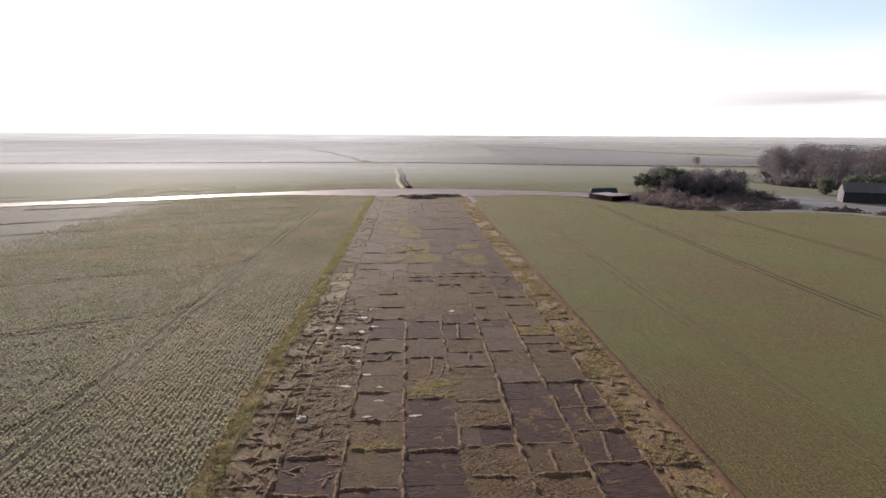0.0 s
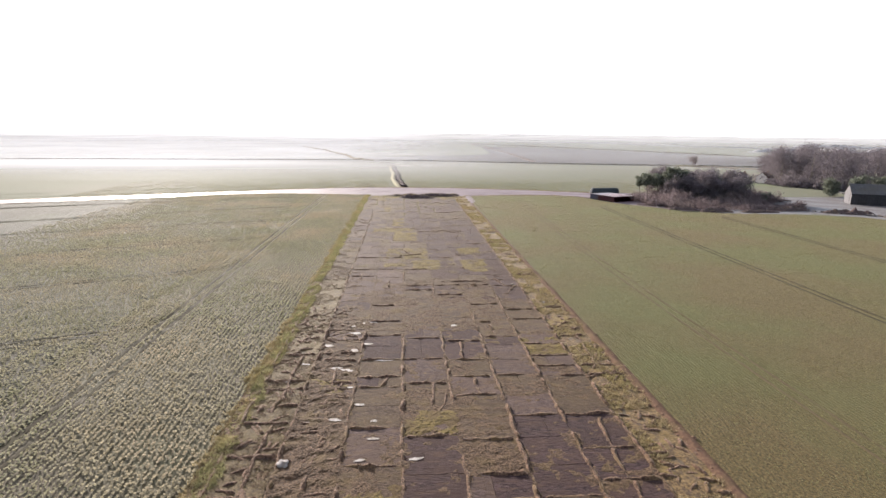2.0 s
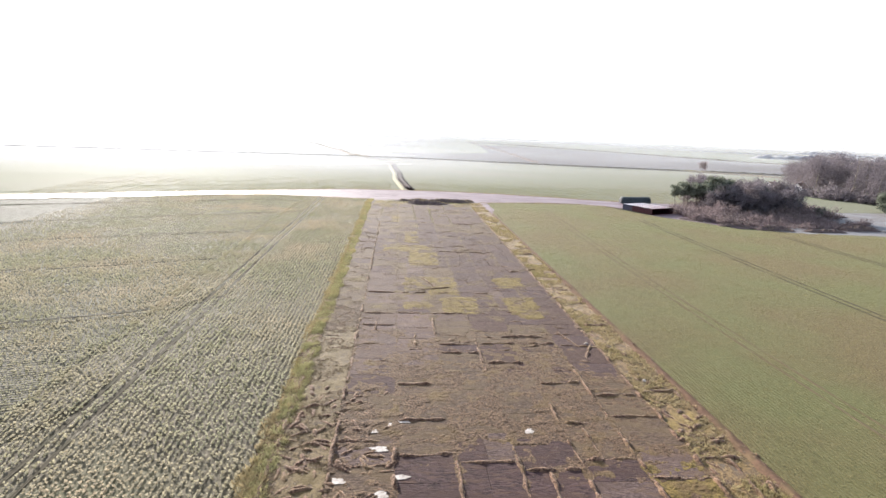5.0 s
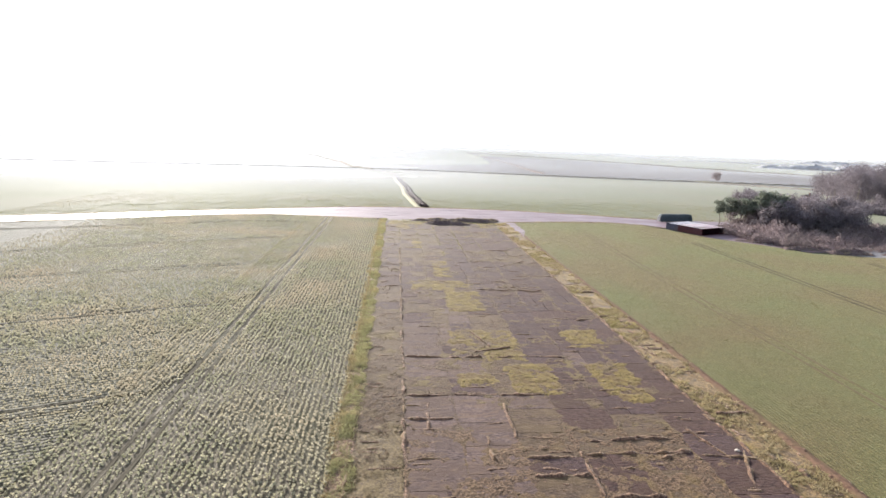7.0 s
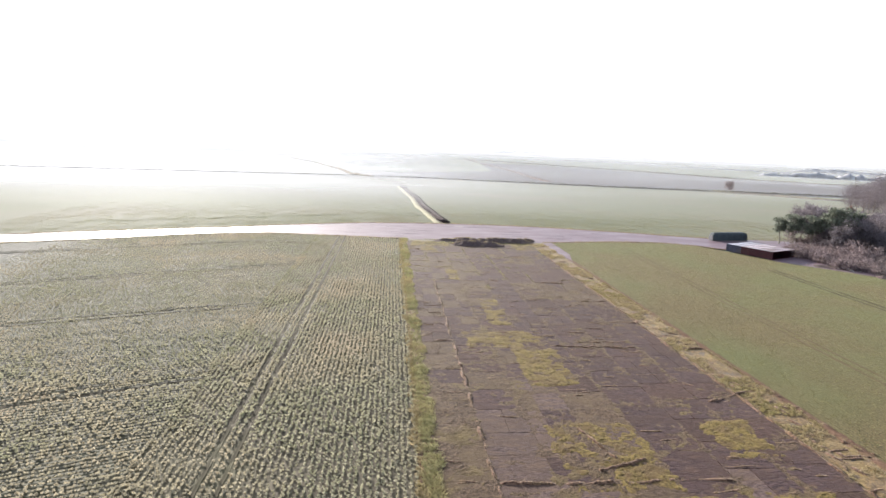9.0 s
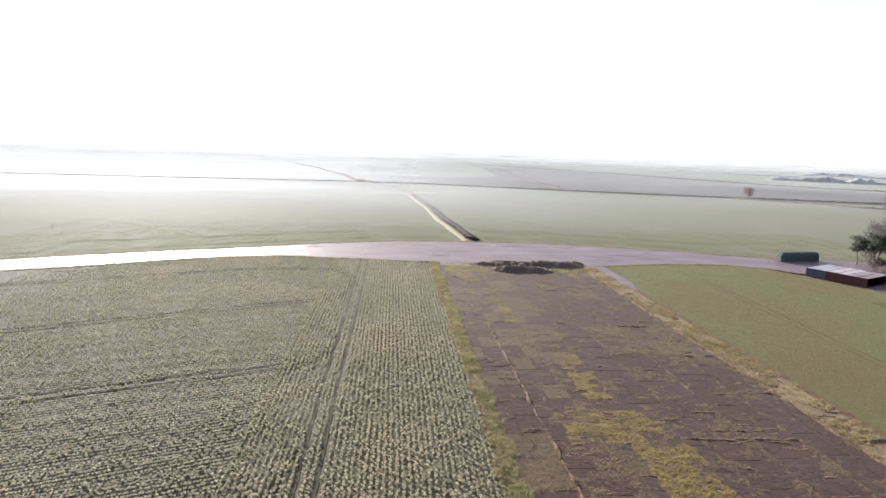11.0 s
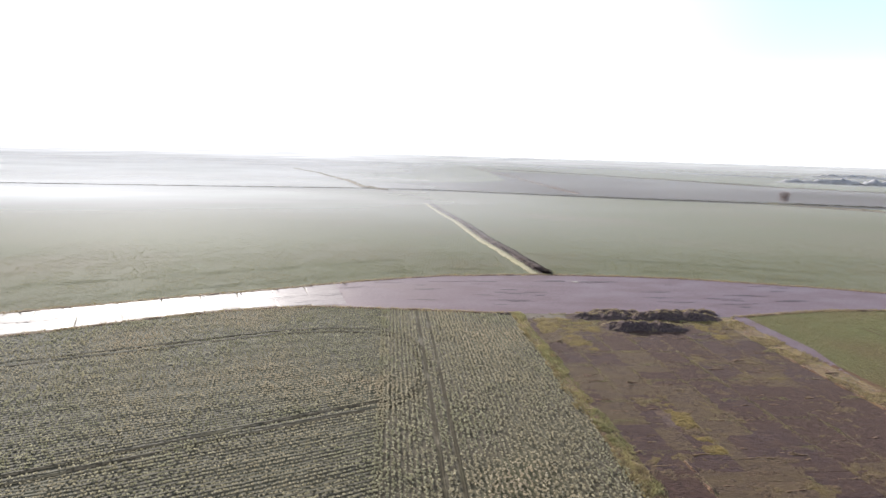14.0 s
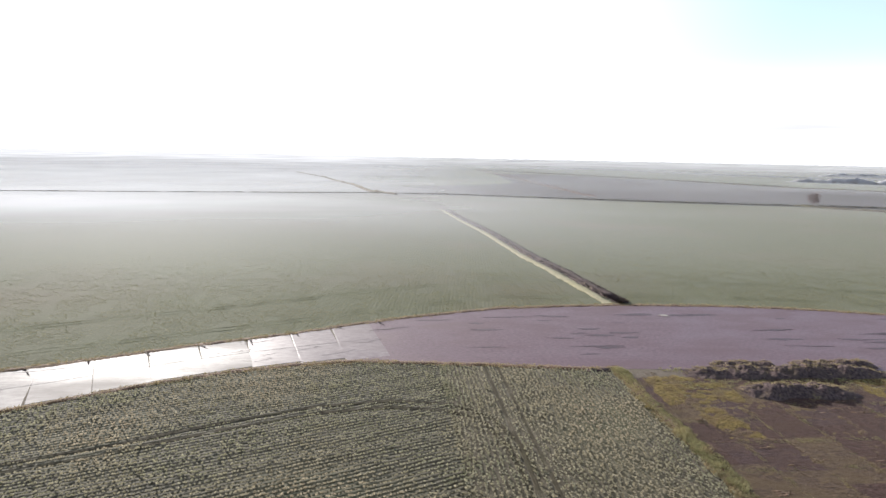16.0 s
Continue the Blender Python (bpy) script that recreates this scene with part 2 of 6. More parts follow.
M = {
    "plain": make("grassland", (0.10, 0.112, 0.07), (0.15, 0.16, 0.105), (0.14, 0.135, 0.10), 0.25, 0.006, 0.9, 0.4, 0.2, spec=0.02),
    "north": make("winter_cereal_north", (0.07177, 0.07431, 0.04763), (0.1265, 0.1261, 0.08366), (0.1129, 0.1029, 0.07402), 2.2, 0.012, 0.9, 0.9, 0.12, spec=0.02, bands=(0.9, 8, 0.25), hard=0.14, sheen=0.03),
    "lilac": make("ploughed_field", (0.06111, 0.054, 0.05562), (0.09021, 0.0822, 0.08343), (0.07275, 0.072, 0.0618), 0.4, 0.01, 0.9, 0.4, 0.2, spec=0.02),
    "soil": make("crop_soil", (0.032, 0.02796, 0.01903), (0.06818, 0.0607, 0.04051), (0.05565, 0.05456, 0.03191), 2.6, 0.05, 0.9, 0.9, 0.09, spec=0.07, bands=(0.62, 70, 0.8), sheen=0.06),
    "head": make("headland_soil", (0.05014, 0.04134, 0.02864), (0.1045, 0.08761, 0.05914), (0.08357, 0.07874, 0.04435), 2.6, 0.05, 0.9, 0.9, 0.09, spec=0.07, bands=(0.62, 0, 0.6), sheen=0.06),
    "leaf": make("crop_leaf", (0.1566, 0.154, 0.09024), (0.3317, 0.308, 0.2124), (0.3141, 0.262, 0.1861), 0.9, 0.05, 0.55, 0.0, vary="island", amount=0.14, thin=0.5, spec=0.25, sheen=0.25, stain_at=(0.44, 0.66), sheen_tint=(1.0, 0.97, 0.90)),
    "cereal": make("winter_cereal", (0.02923, 0.02043, 0.007972), (0.1023, 0.07244, 0.03037), (0.05849, 0.05758, 0.01973), 4.2, 0.035, 0.9, 1.0, 0.16, spec=0.1, bands=(0.5, 0, 0.35), hard=0.085, stain_at=(0.40, 0.62), sheen=0.06, sheen_tint=(1.0, 0.97, 0.62)),
    "blade": make("cereal_blade", (0.1137, 0.1121, 0.0505), (0.2106, 0.1909, 0.08939), (0.1728, 0.1356, 0.06778), 0.5, 0.03, 0.75, 0.0, vary="island", amount=0.22, thin=0.5, spec=0.4, sheen=0.14, sheen_tint=(1.0, 1.0, 0.66)),
    # bare soil, darkened to stand in for the shade inside the ruts
    "rut": make("bare_shaded_rut_soil", (0.03377, 0.02821, 0.01909), (0.06201, 0.05222, 0.03528), (0.05296, 0.04789, 0.02971), 2.5, 0.2, 0.95, 0.8, 0.05, spec=0.05),
    "bed": make("runway_bed", (0.04579, 0.03282, 0.02218), (0.08014, 0.05797, 0.03802), (0.07632, 0.06146, 0.02851), 2.0, 0.15, 0.95, 0.8, 0.06, spec=0.1, sheen=0.1),
    "slab": make("worn_concrete", (0.02923, 0.01848, 0.01733), (0.08912, 0.06125, 0.05506), (0.05706, 0.03703, 0.02874), 4.0, 0.3, 0.9, 1.0, 0.10, spec=0.08, vary="object", amount=0.10, stain_at=(0.40, 0.60),
                 stretch=(0.55, 1.5, 1), fleck=(0.9, (0.07309, 0.04718, 0.03353), 0.51), hard=0.085, sheen=0.052, sheen_tint=(1.0, 0.86, 0.78)),
    "brown": make("lichened_concrete", (0.02411, 0.01529, 0.01087), (0.0761, 0.05052, 0.03366), (0.05833, 0.03932, 0.02174), 4.2, 0.3, 0.9, 1.0, 0.10, spec=0.08, vary="object", amount=0.10, stain_at=(0.42, 0.62),
                  stretch=(0.6, 1.4, 1), fleck=(1.1, (0.071, 0.04813, 0.0267), 0.52), hard=0.085, sheen=0.052, sheen_tint=(1.0, 0.86, 0.78)),
    "dark": make("damp_concrete", (0.01511, 0.00834, 0.009302), (0.04761, 0.02802, 0.02779), (0.03369, 0.01899, 0.01642), 3.6, 0.3, 0.9, 1.0, 0.10, spec=0.08, vary="object", amount=0.10, stain_at=(0.42, 0.62),
                 stretch=(0.5, 1.6, 1), fleck=(1.0, (0.04996, 0.02899, 0.02138), 0.53), hard=0.085, sheen=0.052, sheen_tint=(1.0, 0.86, 0.78)),
    "moss": make("moss_and_lichen", (0.03858, 0.02643, 0.009354), (0.1196, 0.08255, 0.02702), (0.06173, 0.03869, 0.01871), 4.4, 0.5, 0.9, 1.0, 0.10, spec=0.1, stain_at=(0.45, 0.6), fleck=(1.6, (0.03704, 0.02321, 0.01299), 0.55), hard=0.085, sheen=0.08, sheen_tint=(1.0, 0.85, 0.3)),
    "turf": make("dead_turf", (0.04094, 0.02216, 0.01482), (0.1514, 0.08863, 0.05659), (0.09826, 0.06174, 0.0283), 4.4, 0.3, 0.9, 1.0, 0.14, spec=0.1, fleck=(1.8, (0.04094, 0.02279, 0.01756), 0.56), hard=0.085, sheen=0.14, sheen_tint=(1.0, 0.9, 0.75)),
    "tan": make("tan_dead_grass", (0.03971, 0.02614, 0.01242), (0.1004, 0.06976, 0.03172), (0.07715, 0.05443, 0.01896), 4.2, 0.22, 0.9, 1.0, 0.09, spec=0.1, fleck=(0.8, (0.03737, 0.02352, 0.0131), 0.55), hard=0.085, sheen=0.14, sheen_tint=(1.0, 0.9, 0.75)),
    "damp": make("damp_moss_crust", (0.02479, 0.01542, 0.01074), (0.08008, 0.05139, 0.0315), (0.07438, 0.05312, 0.02148), 5.0, 0.25, 0.9, 1.0, 0.15, spec=0.1, fleck=(1.4, (0.1001, 0.07281, 0.03006), 0.59), hard=0.085, sheen=0.05, sheen_tint=(1.0, 0.82, 0.6)),
    "faint": make("faint_tramline", (0.109, 0.1129, 0.07054), (0.1667, 0.1667, 0.109), (0.1411, 0.1347, 0.08978), 2.5, 0.2, 0.9, 0.8, 0.05, spec=0.04),
    "bank": make("grassy_bank", (0.1842, 0.1704, 0.1129), (0.2976, 0.266, 0.1806), (0.2409, 0.2182, 0.1355), 1.5, 0.1, 0.9, 0.8, 0.1, spec=0.04),
    # twigs of far hedges and woods, paled to put haze into the colour
    "hazed": make("hazed_far_twigs", (0.3375, 0.3313, 0.3438), (0.5, 0.4875, 0.5), (0.4125, 0.4062, 0.4), 0.3, 0.05, 0.95, 0.6, 0.2, spec=0.05, thin=0.4),
    "strip": make("orange_mossy_turf", (0.04307, 0.02607, 0.01285), (0.148, 0.09589, 0.04193), (0.1311, 0.09086, 0.0284), 4.2, 0.22, 0.9, 1.0, 0.10, spec=0.1, fleck=(0.7, (0.05431, 0.03448, 0.02029), 0.53), hard=0.085, sheen=0.09, sheen_tint=(1.0, 0.9, 0.75)),
    "crust": make("brown_moss_crust", (0.02616, 0.01514, 0.009687), (0.09493, 0.05873, 0.03478), (0.07223, 0.04726, 0.02043), 5.0, 0.35, 0.9, 1.0, 0.15, spec=0.1, fleck=(2.2, (0.09981, 0.06361, 0.0368), 0.58), hard=0.085, sheen=0.05, sheen_tint=(1.0, 0.82, 0.6)),
    "withered": make("withered_weeds", (0.0896, 0.06303, 0.04583), (0.1791, 0.1327, 0.09871), (0.1261, 0.09952, 0.05925), 0.8, 0.1, 0.8, 0.0, vary="island", amount=0.35, thin=0.4, spec=0.12, sheen=0.08),
    "tram": make("thin_tramline_soil", (0.055, 0.041, 0.025), (0.09, 0.069, 0.042), (0.075, 0.064, 0.036), 2.5, 0.2, 0.9, 0.8, 0.05, spec=0.08),
    "straw": make("straw_grass", (0.1675, 0.13, 0.06713), (0.3249, 0.259, 0.1481), (0.2132, 0.1777, 0.07404), 0.8, 0.1, 0.75, 0.0, vary="island", amount=0.35, thin=0.42, spec=0.25),
    "green": make("rank_grass", (0.146, 0.1361, 0.06281), (0.2827, 0.2606, 0.1346), (0.2827, 0.2396, 0.1211), 0.8, 0.12, 0.7, 0.0, vary="island", amount=0.3, thin=0.45, spec=0.2),
    "red": make("red_earth", (0.055, 0.032, 0.023), (0.125, 0.075, 0.048), (0.10, 0.072, 0.038), 3.0, 0.3, 0.95, 1.0, 0.1, spec=0.06),
    "apron": make("wet_asphalt", (0.06121, 0.03618, 0.04471), (0.1252, 0.08023, 0.09439), (0.0881, 0.05506, 0.06127), 2.4, 0.12, 0.5, 0.6, 0.02, spec=0.13, rough_var=0.07, stretch=(0.6, 1.2, 1), fleck=(0.5, (0.07883, 0.04877, 0.0563), 0.57), sheen=0.02),
    "road": make("wet_concrete", (0.1, 0.087, 0.086), (0.185, 0.167, 0.162), (0.12, 0.104, 0.096), 1.3, 0.1, 0.6, 0.4, 0.02, spec=0.05, vary="object", amount=0.1, rough_var=0.1, stretch=(0.4, 1.2, 1), fleck=(0.35, (0.1, 0.085, 0.08), 0.57)),
    "worn": make("worn_wet_concrete", (0.09775, 0.07705, 0.0805), (0.1898, 0.1587, 0.1633), (0.1265, 0.1012, 0.1035), 1.6, 0.12, 0.55, 0.5, 0.02, spec=0.09, vary="object", amount=0.08, rough_var=0.1, stretch=(0.4, 1.2, 1), fleck=(0.4, (0.1035, 0.0828, 0.0874), 0.56)),
    "mound": make("spoil_earth", (0.03481, 0.02522, 0.02593), (0.1004, 0.07314, 0.06825), (0.06695, 0.05044, 0.04095), 3.0, 0.4, 0.95, 1.0, 0.14, spec=0.06, hard=0.12, fleck=(1.0, (0.1272, 0.09836, 0.06143), 0.57)),
    "rubble": make("broken_concrete", (0.0465, 0.03844, 0.03596), (0.1178, 0.1023, 0.0961), (0.0682, 0.05456, 0.04464), 2.4, 0.5, 0.9, 1.0, 0.1, spec=0.1, vary="island", amount=0.4, hard=0.13),
    "pale": make("pale_worn_cement", (0.16, 0.14, 0.125), (0.32, 0.29, 0.265), (0.17, 0.135, 0.105), 3.0, 0.8, 0.8, 0.8, 0.04, fleck=(2.2, (0.11, 0.085, 0.065), 0.55)),
    # twigs, scrub, bark and needles: colours lifted to stand in for haze
    "twig": make("bare_twigs", (0.0903, 0.07682, 0.085), (0.1778, 0.1523, 0.162), (0.1341, 0.1145, 0.1195), 0.6, 0.1, 0.9, 0.0, vary="island", amount=0.3, spec=0.1, thin=0.4),
    "scrub": make("bramble_scrub", (0.1145, 0.08702, 0.08719), (0.2018, 0.1568, 0.1542), (0.1496, 0.1201, 0.1087), 0.6, 0.12, 0.9, 0.0, vary="island", amount=0.35, thin=0.35, spec=0.1),
    "bark": make("bark", (0.096, 0.0768, 0.064), (0.208, 0.168, 0.136), (0.144, 0.136, 0.096), 2.5, 0.5, 0.9, 0.8, 0.05),
    "pine": make("pine_needles", (0.08479, 0.09286, 0.07267), (0.1716, 0.1817, 0.1372), (0.1313, 0.1372, 0.105), 0.8, 0.2, 0.9, 0.0, vary="island", amount=0.4, thin=0.35, spec=0.1),
    "hedge": make("thorn_hedge", (0.08806, 0.0738, 0.05841), (0.1585, 0.1341, 0.1062), (0.1291, 0.1174, 0.0797), 0.7, 0.05, 0.95, 0.6, 0.2, spec=0.15),
    "crimson": make("oxide_red_steel", (0.045, 0.014, 0.017), (0.075, 0.022, 0.025), (0.06, 0.026, 0.024), 1.5, 0.3, 0.7, 0.2, 0.01, spec=0.2),
    "navy": make("dark_blue_steel", (0.03, 0.03, 0.055), (0.055, 0.055, 0.09), (0.07, 0.05, 0.05), 1.5, 0.3, 0.55, 0.2, 0.01),
    "roof_red": make("faded_roof_steel", (0.50, 0.43, 0.45), (0.66, 0.58, 0.60), (0.45, 0.35, 0.34), 1.0, 0.25, 0.5, 0.2, 0.01),
    "roof_navy": make("grey_roof_steel", (0.42, 0.40, 0.45), (0.56, 0.54, 0.58), (0.4, 0.35, 0.34), 1.0, 0.25, 0.5, 0.2, 0.01),
    "white": make("white_paint", (0.6, 0.6, 0.58), (0.78, 0.78, 0.76), (0.62, 0.6, 0.56), 2.0, 0.4, 0.45, 0.2, 0.01),
    "black": make("black_rubber", (0.015, 0.015, 0.015), (0.03, 0.03, 0.03), (0.03, 0.028, 0.025), 3.0, 0.5, 0.8, 0.3, 0.01),
    "sheet": make("dark_barn_sheeting", (0.035, 0.032, 0.036), (0.065, 0.06, 0.062), (0.055, 0.05, 0.048), 1.0, 0.2, 0.7, 0.3, 0.03),
    "slate": make("barn_roof_sheet", (0.1063, 0.1025, 0.1063), (0.175, 0.1688, 0.1688), (0.1375, 0.125, 0.1063), 0.9, 0.15, 0.6, 0.3, 0.03),
    "board": make("pale_boards", (0.06056, 0.0561, 0.06059), (0.0969, 0.0918, 0.09731), (0.07267, 0.0646, 0.06426), 1.2, 0.2, 0.85, 0.4, 0.03),
    "render": make("pale_house_wall", (0.5, 0.42, 0.38), (0.62, 0.54, 0.5), (0.5, 0.42, 0.36), 1.0, 0.2, 0.85, 0.3, 0.02),
    "tile": make("roof_tiles", (0.14, 0.08, 0.06), (0.22, 0.13, 0.10), (0.14, 0.12, 0.08), 1.5, 0.3, 0.85, 0.5, 0.05),
    "glass": make("dark_glass", (0.02, 0.025, 0.03), (0.03, 0.035, 0.04), (0.03, 0.03, 0.035), 1.0, 0.3, 0.08, 0.0, spec=0.6),
    "rust": make("reddish_worn_slab", (0.01782, 0.008947, 0.008017), (0.04906, 0.02658, 0.02181), (0.03568, 0.01964, 0.01381), 3.6, 0.25, 0.9, 1.0, 0.10, spec=0.08, vary="object", amount=0.10,
                 stretch=(0.5, 1.5, 1), fleck=(0.8, (0.04459, 0.02541, 0.01604), 0.56), hard=0.085, sheen=0.052, sheen_tint=(1.0, 0.86, 0.78)),
    "tarp": make("dark_tarpaulin", (0.026, 0.032, 0.035), (0.05, 0.058, 0.062), (0.05, 0.056, 0.058), 1.6, 0.5, 0.75, 0.6, 0.05, spec=0.15),
    "yard": make("muddy_yard", (0.0372, 0.0312, 0.0318), (0.09, 0.0792, 0.08104), (0.06, 0.0492, 0.0468), 1.2, 0.09, 0.6, 0.9, 0.06, spec=0.2, rough_var=0.15, fleck=(0.25, (0.045, 0.0372, 0.036), 0.54), sheen=0.05),
    "tar": make("damp_tar", (0.040, 0.028, 0.034), (0.085, 0.062, 0.07), (0.06, 0.045, 0.05), 3.0, 0.4, 0.55, 0.6, 0.02, spec=0.15, hard=0.13),
}



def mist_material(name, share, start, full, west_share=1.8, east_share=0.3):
    """See-through sheet that imitates distance haze: mostly clear, thickens northwards from start to full."""
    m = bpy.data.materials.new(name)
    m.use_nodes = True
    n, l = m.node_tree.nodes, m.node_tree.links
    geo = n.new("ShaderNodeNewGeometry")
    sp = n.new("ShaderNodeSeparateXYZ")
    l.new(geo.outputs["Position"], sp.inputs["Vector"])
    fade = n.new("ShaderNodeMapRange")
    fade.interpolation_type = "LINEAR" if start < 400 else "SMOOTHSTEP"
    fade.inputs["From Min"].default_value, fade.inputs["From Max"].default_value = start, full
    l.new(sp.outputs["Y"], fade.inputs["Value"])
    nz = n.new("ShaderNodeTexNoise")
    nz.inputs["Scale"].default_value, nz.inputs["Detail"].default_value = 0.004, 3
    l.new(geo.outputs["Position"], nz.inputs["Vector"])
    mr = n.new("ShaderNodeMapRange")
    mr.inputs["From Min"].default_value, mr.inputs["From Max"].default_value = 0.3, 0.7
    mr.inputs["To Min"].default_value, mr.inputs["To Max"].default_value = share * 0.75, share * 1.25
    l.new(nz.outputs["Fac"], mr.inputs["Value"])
    side = n.new("ShaderNodeMapRange")          # thicker to the west, imitating the whiter haze towards the sun
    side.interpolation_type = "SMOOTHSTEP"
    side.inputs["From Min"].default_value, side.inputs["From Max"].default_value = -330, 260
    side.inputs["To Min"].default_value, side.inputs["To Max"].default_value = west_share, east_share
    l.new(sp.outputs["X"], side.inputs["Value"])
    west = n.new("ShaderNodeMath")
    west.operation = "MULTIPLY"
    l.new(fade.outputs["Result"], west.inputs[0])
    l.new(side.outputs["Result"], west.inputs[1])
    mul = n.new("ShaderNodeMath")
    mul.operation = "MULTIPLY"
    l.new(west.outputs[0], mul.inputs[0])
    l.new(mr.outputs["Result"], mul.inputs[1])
    clear, haze_bsdf, mix = n.new("ShaderNodeBsdfTransparent"), n["Principled BSDF"], n.new("ShaderNodeMixShader")
    haze_bsdf.inputs["Base Color"].default_value = (0.62, 0.612, 0.605, 1)
    haze_bsdf.inputs["Roughness"].default_value = 0.9
    haze_bsdf.inputs["Specular IOR Level"].default_value = 0.0
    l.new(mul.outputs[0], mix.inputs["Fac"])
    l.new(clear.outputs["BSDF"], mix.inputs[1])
    l.new(haze_bsdf.outputs["BSDF"], mix.inputs[2])
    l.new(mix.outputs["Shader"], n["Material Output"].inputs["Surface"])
    M[name] = m


mist_material("haze_near", 0.42, 300, 560, 1.6, 0.3)
mist_material("haze_mid", 0.32, 565, 1350, 1.6, 0.62)
mist_material("haze_far", 0.56, 1080, 3000, 1.5, 0.95)

# ---- builders ----
rng = np.random.default_rng(7)


def ground_z(y):
    return np.interp(y, (-9000, 330, 900, 1250, 2000, 3000, 4500, 9000), (0, 0, -17, -21, -16, -4, 10, 40))


def hash_noise(x, y, scale):
    """Smooth value noise on arrays, about -1 to 1."""
    x, y = np.asarray(x) / scale, np.asarray(y) / scale
    i, j = np.floor(x), np.floor(y)
    u, v = x - i, y - j
    u, v = u * u * (3 - 2 * u), v * v * (3 - 2 * v)

    def h(a, b):
        s = np.sin(a * 127.1 + b * 311.7) * 43758.5453
        return (s - np.floor(s)) * 2 - 1
    return (h(i, j) * (1 - u) + h(i + 1, j) * u) * (1 - v) + (h(i, j + 1) * (1 - u) + h(i + 1, j + 1) * u) * v


def mesh(name, v, f, mat, smooth=False):
    """A mesh object from arrays; all faces have as many corners."""
    v, f = np.asarray(v, dtype=np.float32), np.asarray(f, dtype=np.int32)
    me = bpy.data.meshes.new(name)
    me.vertices.add(len(v))
    me.vertices.foreach_set("co", v.ravel())
    me.loops.add(f.size)
    me.loops.foreach_set("vertex_index", f.ravel())
    me.polygons.add(len(f))
    me.polygons.foreach_set("loop_start", np.arange(0, f.size, f.shape[1], dtype=np.int32))
    me.polygons.foreach_set("use_smooth", np.full(len(f), smooth, dtype=bool))
    me.update(calc_edges=True)
    me.validate()
    if mat:
        me.materials.append(M[mat])
    return new(name, me)


def grid_faces(nu, nv):
    i, j = np.meshgrid(np.arange(nu - 1), np.arange(nv - 1), indexing="ij")
    a = (i * nv + j).ravel()
    return np.stack([a, a + nv, a + nv + 1, a + 1], 1)


def sheet(name, xs, y_low, y_high, rows, mat, lift=0.0, rough=0.0, size=1.2, follow=False):
    """Ground between two edges, each a height over xs; rough: the relief."""
    xs = np.asarray(xs, dtype=float)
    y0 = np.broadcast_to(y_low, xs.shape) if np.ndim(y_low) else np.full(xs.shape, float(y_low))
    y1 = np.broadcast_to(y_high, xs.shape) if np.ndim(y_high) else np.full(xs.shape, float(y_high))
    k = np.linspace(0, 1, rows)
    X = np.repeat(xs[:, None], rows, 1)
    Y = y0[:, None] + (y1 - y0)[:, None] * k[None]
    Z = np.full(X.shape, lift)
    if follow:
        Z = Z + ground_z(Y)
    if rough:
        Z = Z + rough * (hash_noise(X, Y, size) + 0.6 * hash_noise(X + 31, Y + 17, size * 0.37))
    v = np.stack([X, Y, Z], -1).reshape(-1, 3)
    f = grid_faces(len(xs), rows)
    return mesh(name, v, f, mat, smooth=True)


def scatter_arrays(tv, tf, pos, scale, tilt=0.25, tall=0.25):
    n = len(pos)
    a = rng.uniform(0, 2 * math.pi, n)
    s = scale * rng.uniform(0.7, 1.3, n)
    c, d = np.cos(a) * s, np.sin(a) * s
    hz = s * rng.uniform(1 - tall, 1 + tall, n)
    lx, ly = rng.normal(0, tilt, n), rng.normal(0, tilt, n)
    x, y, z = tv[:, 0], tv[:, 1], tv[:, 2]
    V = np.empty((n, len(tv), 3), dtype=np.float32)
    Zs = z[None] * hz[:, None]
    V[:, :, 0] = x[None] * c[:, None] - y[None] * d[:, None] + pos[:, 0:1] + Zs * lx[:, None]
    V[:, :, 1] = x[None] * d[:, None] + y[None] * c[:, None] + pos[:, 1:2] + Zs * ly[:, None]
    V[:, :, 2] = Zs + pos[:, 2:3]
    F = tf[None] + (np.arange(n) * len(tv))[:, None, None]
    return V.reshape(-1, 3), F.reshape(-1, tf.shape[1])


def scatter(name, tv, tf, pos, scale, mat, tilt=0.25, tall=0.25):
    return mesh(name, *scatter_arrays(tv, tf, pos, scale, tilt, tall), mat)


def leaf_clump(n, out, up, wide):
    """n pointed leaves that bend outwards from one root."""
    v, f = [], []
    for i in range(n):
        a = 2 * math.pi * i / n + rng.uniform(-0.4, 0.4)
        k = rng.uniform(0.7, 1.2)
        dx, dy = math.cos(a), math.sin(a)
        b = len(v)
        v += [(0, 0, 0), (dx * out * 0.55 * k - dy * wide, dy * out * 0.55 * k + dx * wide, up * 0.85 * k),
              (dx * out * k, dy * out * k, up * rng.uniform(0.55, 1.0) * k),
              (dx * out * 0.55 * k + dy * wide, dy * out * 0.55 * k - dx * wide, up * 0.85 * k)]
        f += [(b, b + 1, b + 2), (b, b + 2, b + 3)]
    return np.array(v), np.array(f)


